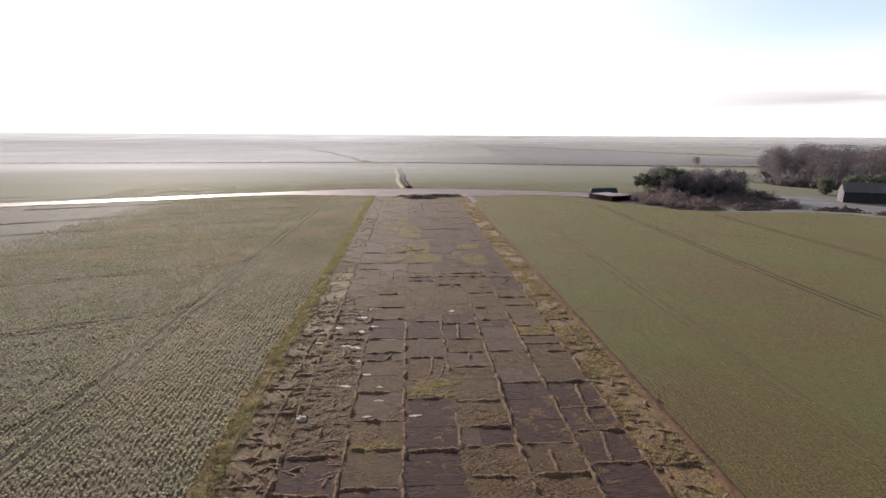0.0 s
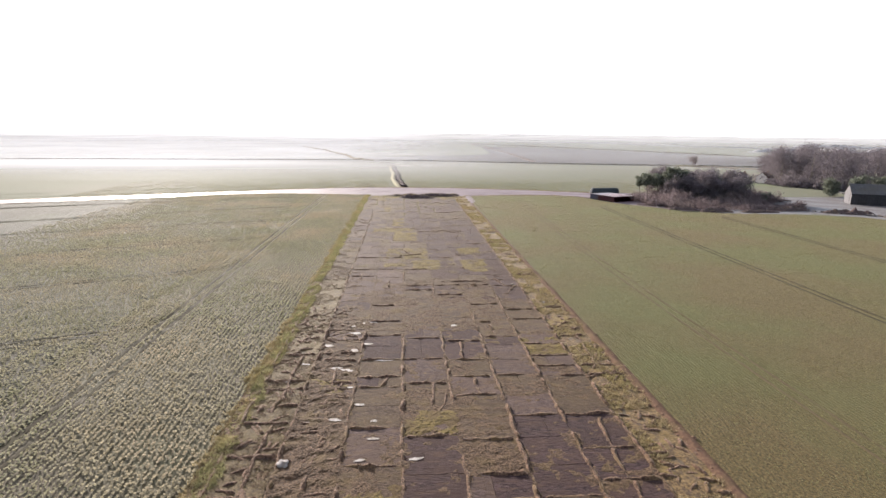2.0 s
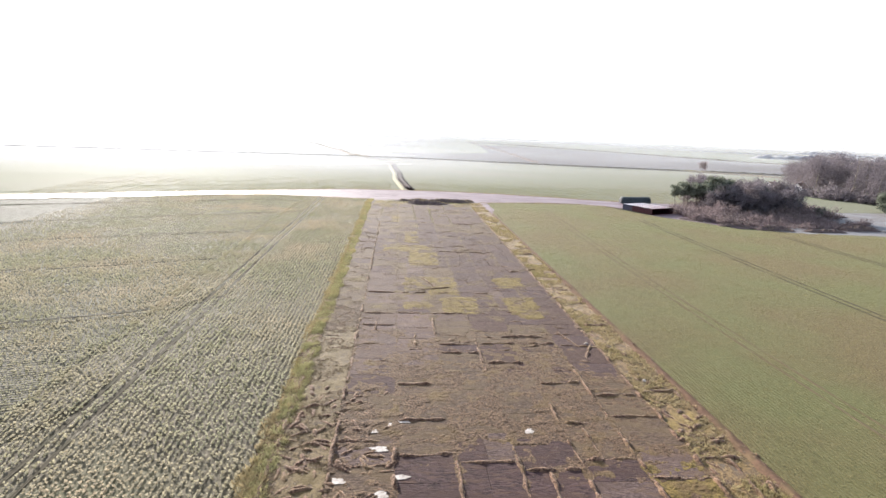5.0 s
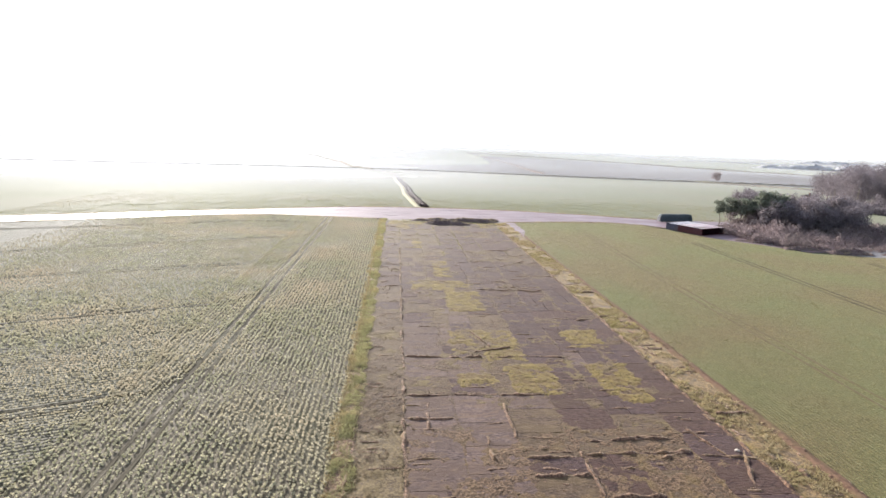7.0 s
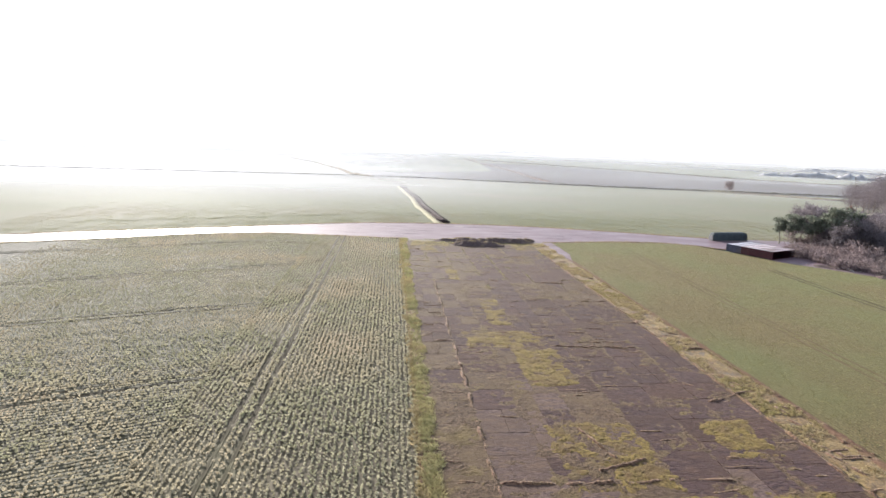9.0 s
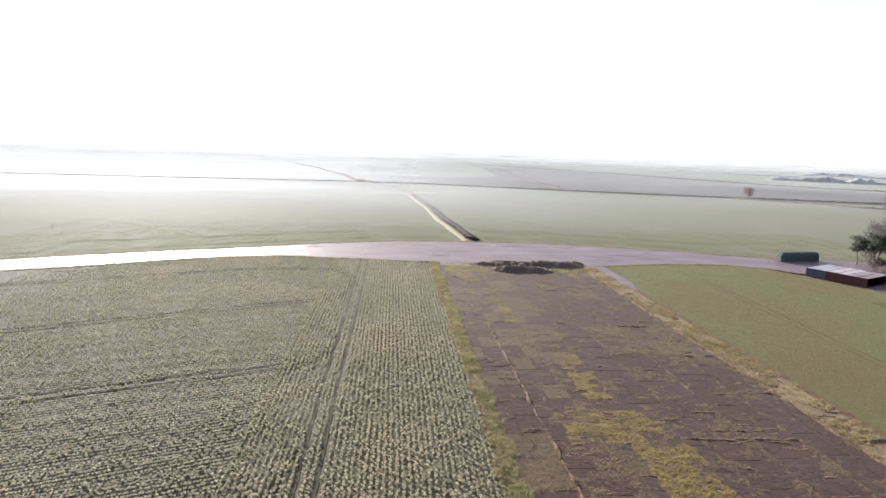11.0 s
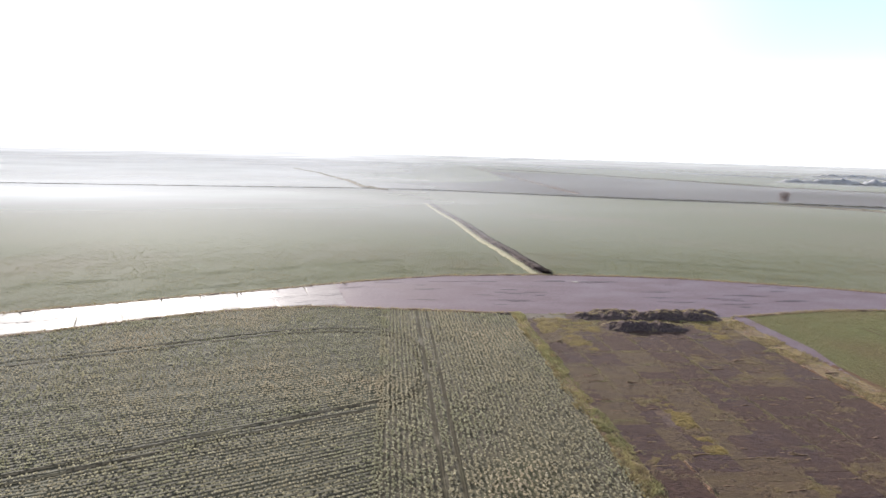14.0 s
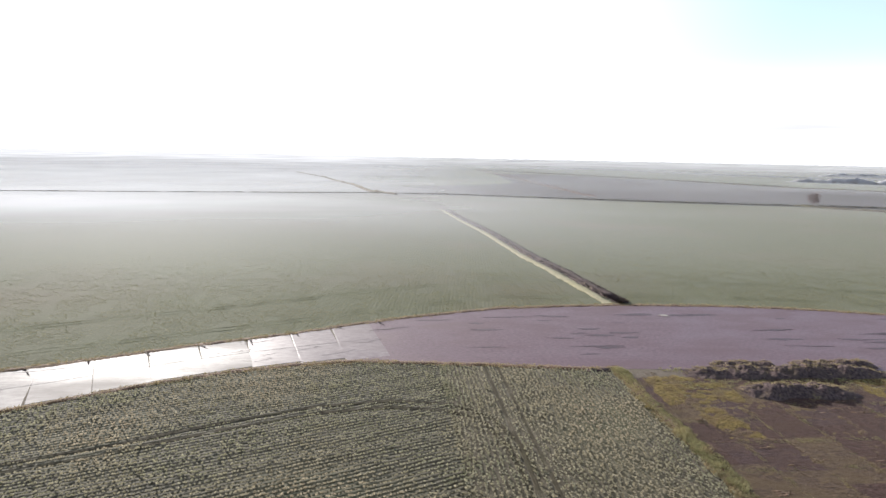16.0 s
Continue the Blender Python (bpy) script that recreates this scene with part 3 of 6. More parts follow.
def blades(n, spread, up, wide):
    """n upright grass blades."""
    v, f = [], []
    for i in range(n):
        a, r = rng.uniform(0, 6.28), spread * math.sqrt(rng.uniform(0, 1))
        x, y, b = math.cos(a) * r, math.sin(a) * r, len(v)
        t = rng.uniform(0, 6.28)
        k = rng.uniform(0.6, 1.1)
        v += [(x - math.cos(t) * wide, y - math.sin(t) * wide, 0), (x + math.cos(t) * wide, y + math.sin(t) * wide, 0),
              (x * 2.2 + rng.normal(0, 0.05), y * 2.2 + rng.normal(0, 0.05), up * k)]
        f.append((b, b + 1, b + 2))
    return np.array(v), np.array(f)


def part(name, bm, mat, parent, label=""):
    me = bpy.data.meshes.new(name)
    bm.to_mesh(me)
    bm.free()
    me.materials.append(M[mat])
    ob = new(name, me)
    ob.parent = parent
    if label:
        ob["label"] = label
    return ob


def thing(name, m, label, category, group=""):
    ob = new(name)
    ob.matrix_world = m
    return tagged(ob, label, category, group)


def box(bm, x0, x1, y0, y1, z0, z1, bevel=0.0):
    g = bmesh.ops.create_cube(bm, size=1.0, matrix=Matrix.Translation(((x0 + x1) / 2, (y0 + y1) / 2, (z0 + z1) / 2))
                              @ Matrix.Diagonal((x1 - x0, y1 - y0, z1 - z0, 1)))
    if bevel:
        es = list({e for v in g["verts"] for e in v.link_edges})
        bmesh.ops.bevel(bm, geom=es, offset=bevel, segments=2, affect="EDGES")
    return bm


def boxed(x0, x1, y0, y1, z0, z1, bevel=0.0):
    return box(bmesh.new(), x0, x1, y0, y1, z0, z1, bevel)


def tube(rows, sides=6):
    """Vertices and faces of a tapered limb through (point, radius) rows."""
    v, f = [], []
    for p, r in rows:
        for i in range(sides):
            a = 2 * math.pi * i / sides
            v.append((p[0] + r * math.cos(a), p[1] + r * math.sin(a), p[2]))
    for k in range(len(rows) - 1):
        for i in range(sides):
            j = (i + 1) % sides
            f.append((k * sides + i, k * sides + j, (k + 1) * sides + j, (k + 1) * sides + i))
    return v, f

# ---- the ground and the fields ----
WEST, EAST = -18.9, 28.4                 # edges of the fields beside the runway
LINES = [-17.4, -12.1, -6.4, -0.7, 5.0, 10.75, 16.45, 22.2, 27.4]   # long joints of the runway
ROAD_LOW = ((-420, 112), (-101.4, 250.0), (-93.5, 254.3), (-85.7, 258.2), (-75.9, 262.2), (-67.8, 264.1), (-57.4, 265.4), (-37.7, 263.0),
            (-18.0, 260.3), (27.0, 257.5), (40.0, 260.3), (55.0, 263.0), (70.0, 262.6), (80.0, 258.5), (88.0, 251.0))
ROAD_HIGH = ((-420, 126), (-109.2, 262.0), (-97.4, 266.8), (-85.0, 272.3), (-70.2, 278.0), (-51.9, 286.4), (-30.0, 293.5), (-4.0, 295.5),
             (18.0, 294.3), (36.5, 291.5), (53.0, 287.0), (68.0, 282.5), (82.0, 277.0), (94.0, 273.5), (130.0, 270.0))


def along(points, x):
    return np.interp(x, [p[0] for p in points], [p[1] for p in points])


def road_low(x):
    return along(ROAD_LOW, x)


def road_high(x):
    return along(ROAD_HIGH, x)


gx = np.concatenate([np.linspace(-4700, -700, 9), np.linspace(-500, 700, 13), np.linspace(1100, 4700, 10)])
gy = np.concatenate([np.linspace(-900, 300, 7), np.linspace(330, 1250, 24), np.linspace(1300, 4850, 30)])
X, Y = np.meshgrid(gx, gy, indexing="ij")
ground = mesh("ground", np.stack([X, Y, ground_z(Y) - 0.25], -1).reshape(-1, 3), grid_faces(len(gx), len(gy)), "plain", smooth=True)
tagged(ground, "wide flat winter grassland that reaches the horizon", "ground", kind="structure")

xs = np.concatenate([np.linspace(-420, -110, 32), np.linspace(-108, -45, 92)])
west = sheet("field_west", xs, -160, road_low(xs) - 1.0, 160, "soil", 0.0, 0.04, 1.6)
tagged(west, "crop field with leafy rows and bare grey-brown soil", "field", kind="structure")
xs = np.linspace(-45, WEST, 50)
head = sheet("headland_west", xs, -160, road_low(xs) - 1.0, 300, "head", 0.0, 0.04, 1.2)
tagged(head, "headland strip with leafy crop rows beside the runway", "field", kind="structure")
xs = np.concatenate([np.linspace(EAST, 120, 70), np.linspace(124, 420, 40)])
east_top = np.interp(xs, (27, 40, 55, 70, 80, 86, 92, 104, 110, 131, 154, 172, 178, 186, 420),
                     (256.5, 259.6, 262.3, 262, 258, 247, 233, 219, 208, 203.5, 203, 196, 185, 178, 150))
east = sheet("field_east", xs, -160, east_top, 170, "cereal", 0.0, 0.03, 2.2)
tagged(east, "green-brown field of short winter cereal", "field", kind="structure")
xs = np.concatenate([np.linspace(-420, -130, 30), np.linspace(-125, 140, 107), np.linspace(150, 420, 28)])
edge = np.maximum(road_high(xs), np.interp(xs, (94, 130, 200, 420), (0, 0, 330, 420)))
mid = np.interp(xs, (-444, -281, -88, 21, 141, 244, 341, 420), (770, 800, 851, 839, 776, 722, 686, 600))
north = sheet("field_north", xs, edge + 0.8, mid, 60, "north", 0.0, 0.05, 3.0, follow=True)
tagged(north, "broad pale green winter field beyond the airfield", "field", kind="structure")
xs = np.linspace(-80, 900, 60)
lo = np.interp(xs, (-80, 21, 141, 244, 341, 480, 900), (852, 843, 780, 726, 690, 600, 420))
hi = np.interp(xs, (-80, 200, 246, 402, 624, 767, 880), (1020, 1290, 1800, 1780, 1530, 1290, 1110))
far = sheet("field_far", xs, lo, hi, 40, "lilac", -0.05, 0.05, 6.0, follow=True)
tagged(far, "hazy lilac-brown ploughed field in the distance", "field", kind="structure")

# ruts of the tractor
HEAD_ARC = ((-150, 212.5), (-92.2, 236.7), (-82.9, 239.9), (-72.1, 244.6), (-62.3, 248.0), (-52.8, 249.3), (-45.8, 248.0))
ARCS = [(48, 0.42), (84, 0.42), (120, 0.38), (156, 0.36), (187, 0.30), (222, 0.38)]


def arc_y(x, y0, k):
    return y0 + k * (x + 38) - 0.0008 * (x + 38) ** 2


def rut_mask(x, y):
    """True where wheels have left bare soil in the western field."""
    w = 0.27 + 0.07 * hash_noise(x, y, 5)
    wave = 0.25 * hash_noise(x * 0, y, 30)
    m = (np.abs(x + 38.45 + wave) < w) | (np.abs(x + 36.5 + wave) < w)
    for y0, k in ARCS:
        d = (y - arc_y(x, y0, k)) * math.cos(math.atan(k))
        m |= (x < -45) & ((np.abs(d - 0.9) < w) | (np.abs(d + 0.9) < w))
    d = (y - along(HEAD_ARC, x)) * 0.93
    return m | ((x < -45.5) & ((np.abs(d - 0.9) < w * 1.2) | (np.abs(d + 0.9) < w * 1.2)))


def ribbon(name, pts, width, mat, lift, bank=0.045):
    """A wheel rut between two low banks of soil, along a line on the flat ground."""
    pts = np.asarray(pts, dtype=float)
    s = np.concatenate([[0], np.cumsum(np.hypot(*np.diff(pts, axis=0).T))])
    t = np.arange(0, s[-1], 0.6)
    px, py = np.interp(t, s, pts[:, 0]), np.interp(t, s, pts[:, 1])
    dx, dy = np.gradient(px), np.gradient(py)
    n = np.hypot(dx, dy)
    nx, ny = -dy / n, dx / n
    w = width / 2 * (1 + 0.3 * hash_noise(t, t * 0, 2.5))
    zz = lift + 0.012 * hash_noise(t, t * 0 + 9, 1.5)
    cols = []
    for k, up in ((-1.5, -0.09), (-1.05, bank), (-0.6, -0.03), (0, 0.0), (0.6, -0.03), (1.05, bank), (1.5, -0.09)):
        q = w * k * rng.uniform(0.9, 1.1, len(t))
        cols.append(np.stack([px + nx * q, py + ny * q, zz + up * rng.uniform(0.6, 1.3, len(t))], 1))
    return mesh(name, np.stack(cols, 1).reshape(-1, 3), grid_faces(len(t), 7), mat, smooth=True)


RUT = "dark wheel rut pressed into the leafy crop"
ys = np.linspace(-60, 262, 80)
for off in (-38.45, -36.5):
    tagged(ribbon("wheel_rut", np.stack([off - 0.25 * hash_noise(ys * 0, ys, 30), ys], 1), 0.32, "rut", 0.035, 0.03), RUT, "wheel rut", "tractor ruts", "structure")
for y0, k in ARCS:
    for off in (-0.9, 0.9):
        q = np.linspace(-150, -46, 56)
        yy = arc_y(q, y0, k) + off / math.cos(math.atan(k))
        turn = [(-43.4, yy[-1] + 0.6), (-41.0 - off * 0.4, yy[-1] + 2.6 - off), (-39.3 - off * 0.5, yy[-1] + 6.5 - off), (-38.6 - off * 0.3, yy[-1] + 13)]
        tagged(ribbon("wheel_rut", np.concatenate([np.stack([q, yy], 1), turn]), 0.4, "rut", 0.035, 0.03), RUT, "wheel rut", "tractor ruts", "structure")
for off in (-0.95, 0.95):
    q = np.linspace(-150, -46, 90)
    turn = [(-43.0 + off * 0.3, 246.4 + off * 0.8), (-40.6 + off * 0.6, 243.8 + off * 0.6), (-38.9 + off * 0.8, 238.6), (-38.3 + off * 0.9, 231.0)]
    tagged(ribbon("wheel_rut", np.concatenate([np.stack([q, along(HEAD_ARC, q) + off], 1), turn]), 0.46, "rut", 0.035, 0.04),
           "deep dark wheel rut that turns along the field end", "wheel rut", "tractor ruts", "structure")
TRAMS = ((45.3, 6.0), (79.0, 3.0), (116.5, 1.5))
for base, bend in TRAMS:
    for off in (-0.9, 0.9):
        yy = np.linspace(-60, 250 if base < 60 else (222 if base < 100 else 195), 80)
        q = base + off + bend * np.clip((yy - 60) / 180, 0, 1) ** 2
        tagged(ribbon("wheel_rut", np.stack([q, yy], 1), 0.22 if base < 60 else 0.34, "tram" if base < 60 else "rut", 0.03, 0.05),
               "narrow tramline of bare soil in the cereal", "wheel rut", "tramlines", "structure")

for off in (8.0, 9.8, 24.0, 25.8):
    q = np.linspace(-200, 95, 150)
    tagged(ribbon("wheel_rut", np.stack([q, road_high(q) + off + 0.6 * hash_noise(q, q * 0 + off, 22)], 1), 0.22, "faint", 0.03, 0.012),
           "narrow tramline of bare soil along the road", "wheel rut", "tramlines", "structure")

# leafy crop, row by row
CROP = leaf_clump(4, 0.15, 0.2, 0.08)


def crop(name, x, y, label):
    keep = ~rut_mask(x, y) & (y < road_low(x) - 1.6) & (rng.uniform(0, 1, len(x)) < 0.86 + 0.14 * hash_noise(x, y, 9))
    x, y = x[keep], y[keep]
    p = np.stack([x, y, 0.02 + 0.03 * hash_noise(x, y, 1.3)], 1)
    size = 0.95 + 0.14 * hash_noise(x, y, 3.5) + 0.16 * hash_noise(x + 50, y, 25)
    return tagged(scatter(name, *CROP, p, size, "leaf", 0.2, 0.4), label, "crop", kind="stuff")


rows, step = np.arange(-45.2, WEST - 0.1, 0.62), np.arange(28, 264, 0.19)
X, Y = np.meshgrid(rows, step, indexing="ij")
X, Y = X.ravel() + rng.normal(0, 0.11, X.size), Y.ravel() + rng.normal(0, 0.1, Y.size)
crop("headland_crop", X, Y, "grey-green leafy crop in straight rows along the runway")
a = radians(21.5)
U, W = np.meshgrid(np.arange(-100, 140, 0.2), np.arange(0, 330, 0.74), indexing="ij")
U, W = U.ravel() + rng.normal(0, 0.1, U.size), W.ravel() + rng.normal(0, 0.035, W.size) + 0.1 * hash_noise(U.ravel(), W.ravel(), 6)
X, Y = U * math.cos(a) - W * math.sin(a), U * math.sin(a) + W * math.cos(a)
k = (X < -44.2 + 1.2 * hash_noise(X, Y, 3)) & (X > -112) & (Y > 45) & (Y < 266) & (Y > 45 + (-38 - X) * 0.9)
k &= rng.uniform(0, 1, len(X)) < np.clip((X + 118) / 30, 0.25, 1)
crop("field_crop", X[k], Y[k], "grey-green leafy crop in slanting rows")

# short cereal
n = 160000
X, Y = rng.uniform(EAST + 0.6, 178, n), 24 + 236 * rng.uniform(0, 1, n) ** 0.8
k = (Y < np.interp(X, (27, 55, 80, 92, 110, 131, 172, 178), (254, 260, 255, 230, 205, 201, 194, 183))) & (rng.uniform(0, 1, n) < 0.8 + 0.3 * hash_noise(X, Y, 4))
for base, bend in TRAMS:
    for off in (-0.9, 0.9):
        k &= np.abs(X - (base + off + bend * np.clip((Y - 60) / 180, 0, 1) ** 2)) > (0.16 if base < 60 else 0.26)
p = np.stack([X[k], Y[k], np.full(k.sum(), 0.01)], 1)
tagged(scatter("cereal_tufts", *blades(4, 0.2, 0.13, 0.026), p, np.full(len(p), 1.0), "blade", 0.3), "short green-brown tufts of winter cereal", "crop",
       kind="stuff")
U, W = np.meshgrid(np.arange(-150, 150, 0.5), np.arange(0.8, 120, 0.75), indexing="ij")
X = U.ravel() + rng.normal(0, 0.12, U.size)
Y = road_high(X) + W.ravel() + rng.normal(0, 0.05, U.size)
k = (rng.uniform(0, 1, len(X)) < np.clip(1.0 - W.ravel() / 130, 0, 1) ** 1.5) & (hash_noise(X, Y, 4) > -0.5) & (np.abs(X + 4.5 + (Y - 300) * 0.04) > 5)
k &= (Y < 330) | (rng.uniform(0, 1, len(X)) < 0.6)
p = np.stack([X[k], Y[k], ground_z(Y[k])], 1)
tagged(scatter("north_crop", *blades(5, 0.24, 0.085, 0.06), p, np.full(len(p), 1.0), "blade", 0.3), "low green tufts of winter cereal beyond the road", "crop", kind="stuff")

# ---- the runway bed and its verges ----
track_xs = np.linspace(27.2, 30.4, 9)
track = sheet("track", track_xs, np.linspace(226, 238, 9), road_low(track_xs) - 0.2, 60, "apron", 0.055, 0.012, 1.5)
tagged(track, "bare lilac-grey concrete track beside the cereal", "track", kind="structure")
runway = sheet("runway", np.linspace(-17.6, 27.6, 60), -60, road_low(np.linspace(-17.6, 27.6, 60)) + 0.5, 420, "bed", 0.005, 0.02, 0.9)
tagged(runway, "disused concrete runway with weeds in its joints", "runway", kind="structure")
verge = sheet("verge_west", np.linspace(WEST - 0.1, -17.0, 10), -60, 261, 500, "turf", 0.06, 0.05, 0.6)
tagged(verge, "narrow strip of rank green grass beside the crop", "verge", kind="structure")
strip = sheet("grass_strip_west", np.linspace(-17.2, -12.3, 22), -60, 112, 320, "tan", 0.05, 0.06, 0.9)
tagged(strip, "strip of brown trampled turf over the old concrete", "verge", kind="structure")
strip = sheet("grass_strip_east", np.linspace(22.4, 27.2, 22), -60, 256, 700, "strip", 0.05, 0.07, 0.9)
tagged(strip, "strip of orange-brown rough grass at the runway edge", "verge", kind="structure")
berm = sheet("berm_east", np.linspace(27.0, EAST + 0.1, 10), -60, 232, 560, "red", 0.0, 0.07, 0.7)
co = np.empty(len(berm.data.vertices) * 3, dtype=np.float32)
berm.data.vertices.foreach_get("co", co)
co = co.reshape(-1, 3)
co[:, 2] += 0.22 * np.sin(np.clip((co[:, 0] - 27.0) / 1.5, 0, 1) * math.pi) * np.clip((190 - co[:, 1]) / 100, 0.3, 1)
berm.data.vertices.foreach_set("co", co.ravel())
tagged(berm, "low berm of reddish earth between runway and field", "earth bank", kind="structure")

# turf ridges that grow out of the joints
ridges, tuft_at = [], []


def ridge(x0, y0, x1, y1, wide=0.45, high=0.16, weed=1.0):
    """A bumpy bank of turf from one point to another; gaps come by chance."""
    length = math.hypot(x1 - x0, y1 - y0)
    n = max(4, int(length / 0.28))
    t = np.linspace(0, 1, n)
    nx, ny = -(y1 - y0) / length, (x1 - x0) / length
    seed = rng.uniform(0, 900)
    bend = 0.16 * hash_noise(t * length, t * 0 + seed, 2.0) + 0.06 * hash_noise(t * length, t * 0 + seed + 40, 0.5)
    px, py = x0 + (x1 - x0) * t + nx * bend, y0 + (y1 - y0) * t + ny * bend
    body = np.clip(0.65 + 0.75 * hash_noise(t * length, t * 0 + seed + 90, 1.1), 0.05, 1.4) * np.clip(np.sin(t * math.pi) * 5, 0, 1)
    w = wide * 0.55 * (0.5 + 0.6 * body) * rng.uniform(0.85, 1.15, n)
    h = high * 1.05 * body * rng.uniform(0.7, 1.3, n)
    cols = []
    for k, up in ((-1, -0.02), (-0.55, 0.75), (0, 1), (0.55, 0.75), (1, -0.02)):
        cols.append(np.stack([px + nx * w * k, py + ny * w * k, 0.05 + h * up * rng.uniform(0.8, 1.2, n)], 1))
    ridges.append((min(y0, y1) - 12 * (length > 4), np.stack(cols, 1).reshape(-1, 3), grid_faces(n, 5)))
    m = int(n * weed * 0.3)
    if m:
        i = rng.integers(0, n, m)
        tuft_at.append(np.stack([px[i] + rng.normal(0, 0.08, m), py[i] + rng.normal(0, 0.08, m), 0.03 + h[i] * 0.8], 1))


def cross(col, ys, wide=0.5, high=0.22, weed=1.4):
    """Overgrown joints straight across one bay."""
    for y in ys:
        a, b = LINES[col], LINES[col + 1]
        ridge(a + rng.uniform(0, 0.5), y + rng.uniform(-0.15, 0.15), b - rng.uniform(0, 0.5), y + rng.uniform(-0.15, 0.15), wide, high, weed)


def lengthwise(line, y0, y1, wide=0.5, high=0.22, weed=1.4):
    y = y0
    while y < y1:
        e = min(y1, y + rng.uniform(6, 14))
        ridge(LINES[line], y, LINES[line], e, wide, high, weed)
        y = e + rng.choice([0, 0, 0.8, 2.5])


JOINTS = [
    [35.5, 39.8, 42.2, 48.3, 54.0, 57.8, 61.8, 64.0, 72.0],
    [34.0, 39.8, 42.2, 45.0, 52.0, 57.8, 59.5, 63.0, 69.7, 72.0, 77.0, 81.0, 112.5, 118.0, 129.5],
    [34.8, 40.8, 46.2, 52.8, 61.9, 64.6, 69.7, 78.5, 84.7, 93.0, 118.0, 129.3],
    [40.3, 51.0, 55.9, 62.8, 69.9, 77.3, 102.2, 104.9, 117.9, 129.4],
    [36.0, 40.8, 44.4, 50.0, 59.4, 64.2, 69.4, 76.2, 99.0, 105.3, 129.5, 163.6],
    [36.0, 41.0, 54.5, 64.6, 77.5, 83.8, 93.0, 105.5, 108.0, 163.6, 203.5],
    [37.6, 43.0, 48.0, 54.5, 64.0, 67.0, 70.3, 74.5, 85.0, 90.0, 175.5, 189.0, 203.5],
    [37.0, 64.2, 67.0, 77.5, 80.2, 91.0, 113.0, 163.0],
]
for col, ys in enumerate(JOINTS):
    cross(col, ys)
for line, y0, y1, hi in ((1, 30, 92, 0.26), (1, 92, 205, 0.18), (2, 30, 80, 0.24), (3, 32, 78, 0.22), (4, 40, 48, 0.15), (4, 58, 80, 0.2), (5, 32, 88, 0.24),
                         (6, 32, 98, 0.24), (7, 32, 112, 0.24), (7, 112, 235, 0.18), (0, 40, 110, 0.16), (3, 108, 116, 0.16), (4, 96, 106, 0.16)):
    lengthwise(line, y0, y1, 0.42, hi * 1.2)
for x0, y0, x1, y1 in ((-9.3, 56, -9.0, 69), (-3.2, 61.8, -2.6, 64.6), (2.4, 55.9, 3.0, 62.8), (7.2, 69.4, 7.6, 76), (8.2, 59.4, 8.0, 64), (19.2, 44, 20.2, 54),
                       (18.8, 37.6, 19.6, 43), (13.5, 36, 13.6, 40), (-14.6, 38, -14.2, 54), (-14.8, 56, -14.0, 72), (24.6, 66, 25.4, 78), (13.2, 77, 13.0, 83),
                       (3.4, 55.8, 4.4, 60), (19.0, 100, 22.0, 106), (19.5, 104, 18.0, 110), (16.8, 105, 22.5, 104.2), (6.2, 107.6, 14.8, 108.4),
                       (-9.6, 110, -9.4, 116), (-3.8, 104.5, -3.6, 109), (-9.4, 41, -8.6, 52), (11.0, 104, 16.0, 105.5), (2.9, 164, 15.3, 162.8),
                       (-2.0, 131, 3.8, 133), (-1.4, 139.6, 0.6, 133), (7.6, 165.7, 14.2, 165.4), (17.3, 145, 24.5, 148)):
    ridge(x0, y0, x1, y1, 0.4, 0.2, 1.5)
for i in range(330):                      # weaker, broken joints over the rest
    c, y = rng.integers(0, 8), rng.uniform(95, 252)
    a = LINES[c] + rng.uniform(0, 3)
    ridge(a, y, a + rng.uniform(1.0, 3.5), y + rng.uniform(-0.3, 0.3), 0.3, 0.1, 1.2)
for i in range(420):                      # crumbled clods in the western bays and along the edges
    x, y = rng.choice([rng.uniform(-16.6, -6.6), rng.uniform(22.4, 27)], p=[0.75, 0.25]), rng.uniform(32, 92)
    t = rng.uniform(0, 3.1)
    r = rng.uniform(0.5, 1.1)
    ridge(x - r * math.cos(t), y - r * math.sin(t), x + r * math.cos(t), y + r * math.sin(t), 0.42, 0.16, 0.8)
for i in range(160):                      # clods of red earth on the berm
    y = 30 + 120 * rng.uniform()
    x = 27.7 + rng.normal(0, 0.3)
    ridge(x, y, x + rng.uniform(-0.4, 0.4), y + rng.uniform(0.3, 0.9), 0.4, 0.16, 0.3)
for i in range(110):
    x, y = rng.normal(24.3, 1.2), rng.uniform(80, 250)
    ridge(x, y, x + rng.uniform(-0.8, 0.8), y + rng.uniform(0.5, 2.0), 0.5, 0.13, 1.2)
ridges.sort(key=lambda r: r[0])
for _, v, f in ridges[:300]:
    mesh("turf_ridge", v, f, "turf", smooth=True).parent = runway
rest_v, rest_f, n = [], [], 0
for _, v, f in ridges[300:]:
    rest_v.append(v)
    rest_f.append(f + n)
    n += len(v)
rest = mesh("turf_clods", np.concatenate(rest_v), np.concatenate(rest_f), "turf", smooth=True)
rest.parent = runway
tagged(rest, kind="stuff")
p = np.concatenate(tuft_at)
tagged(scatter("joint_weeds", *blades(9, 0.16, 0.17, 0.03), p, np.full(len(p), 0.9), "withered", 0.35), "withered brown grass along the joints", "grass",
       kind="stuff")


def tufts(name, x, y, size, mat, label, up=0.26):
    pos = np.stack([x, y, np.full(len(x), 0.05)], 1)
    return tagged(scatter(name, *blades(8, 0.2, up, 0.035), pos, size, mat, 0.35), label, "grass", kind="stuff")


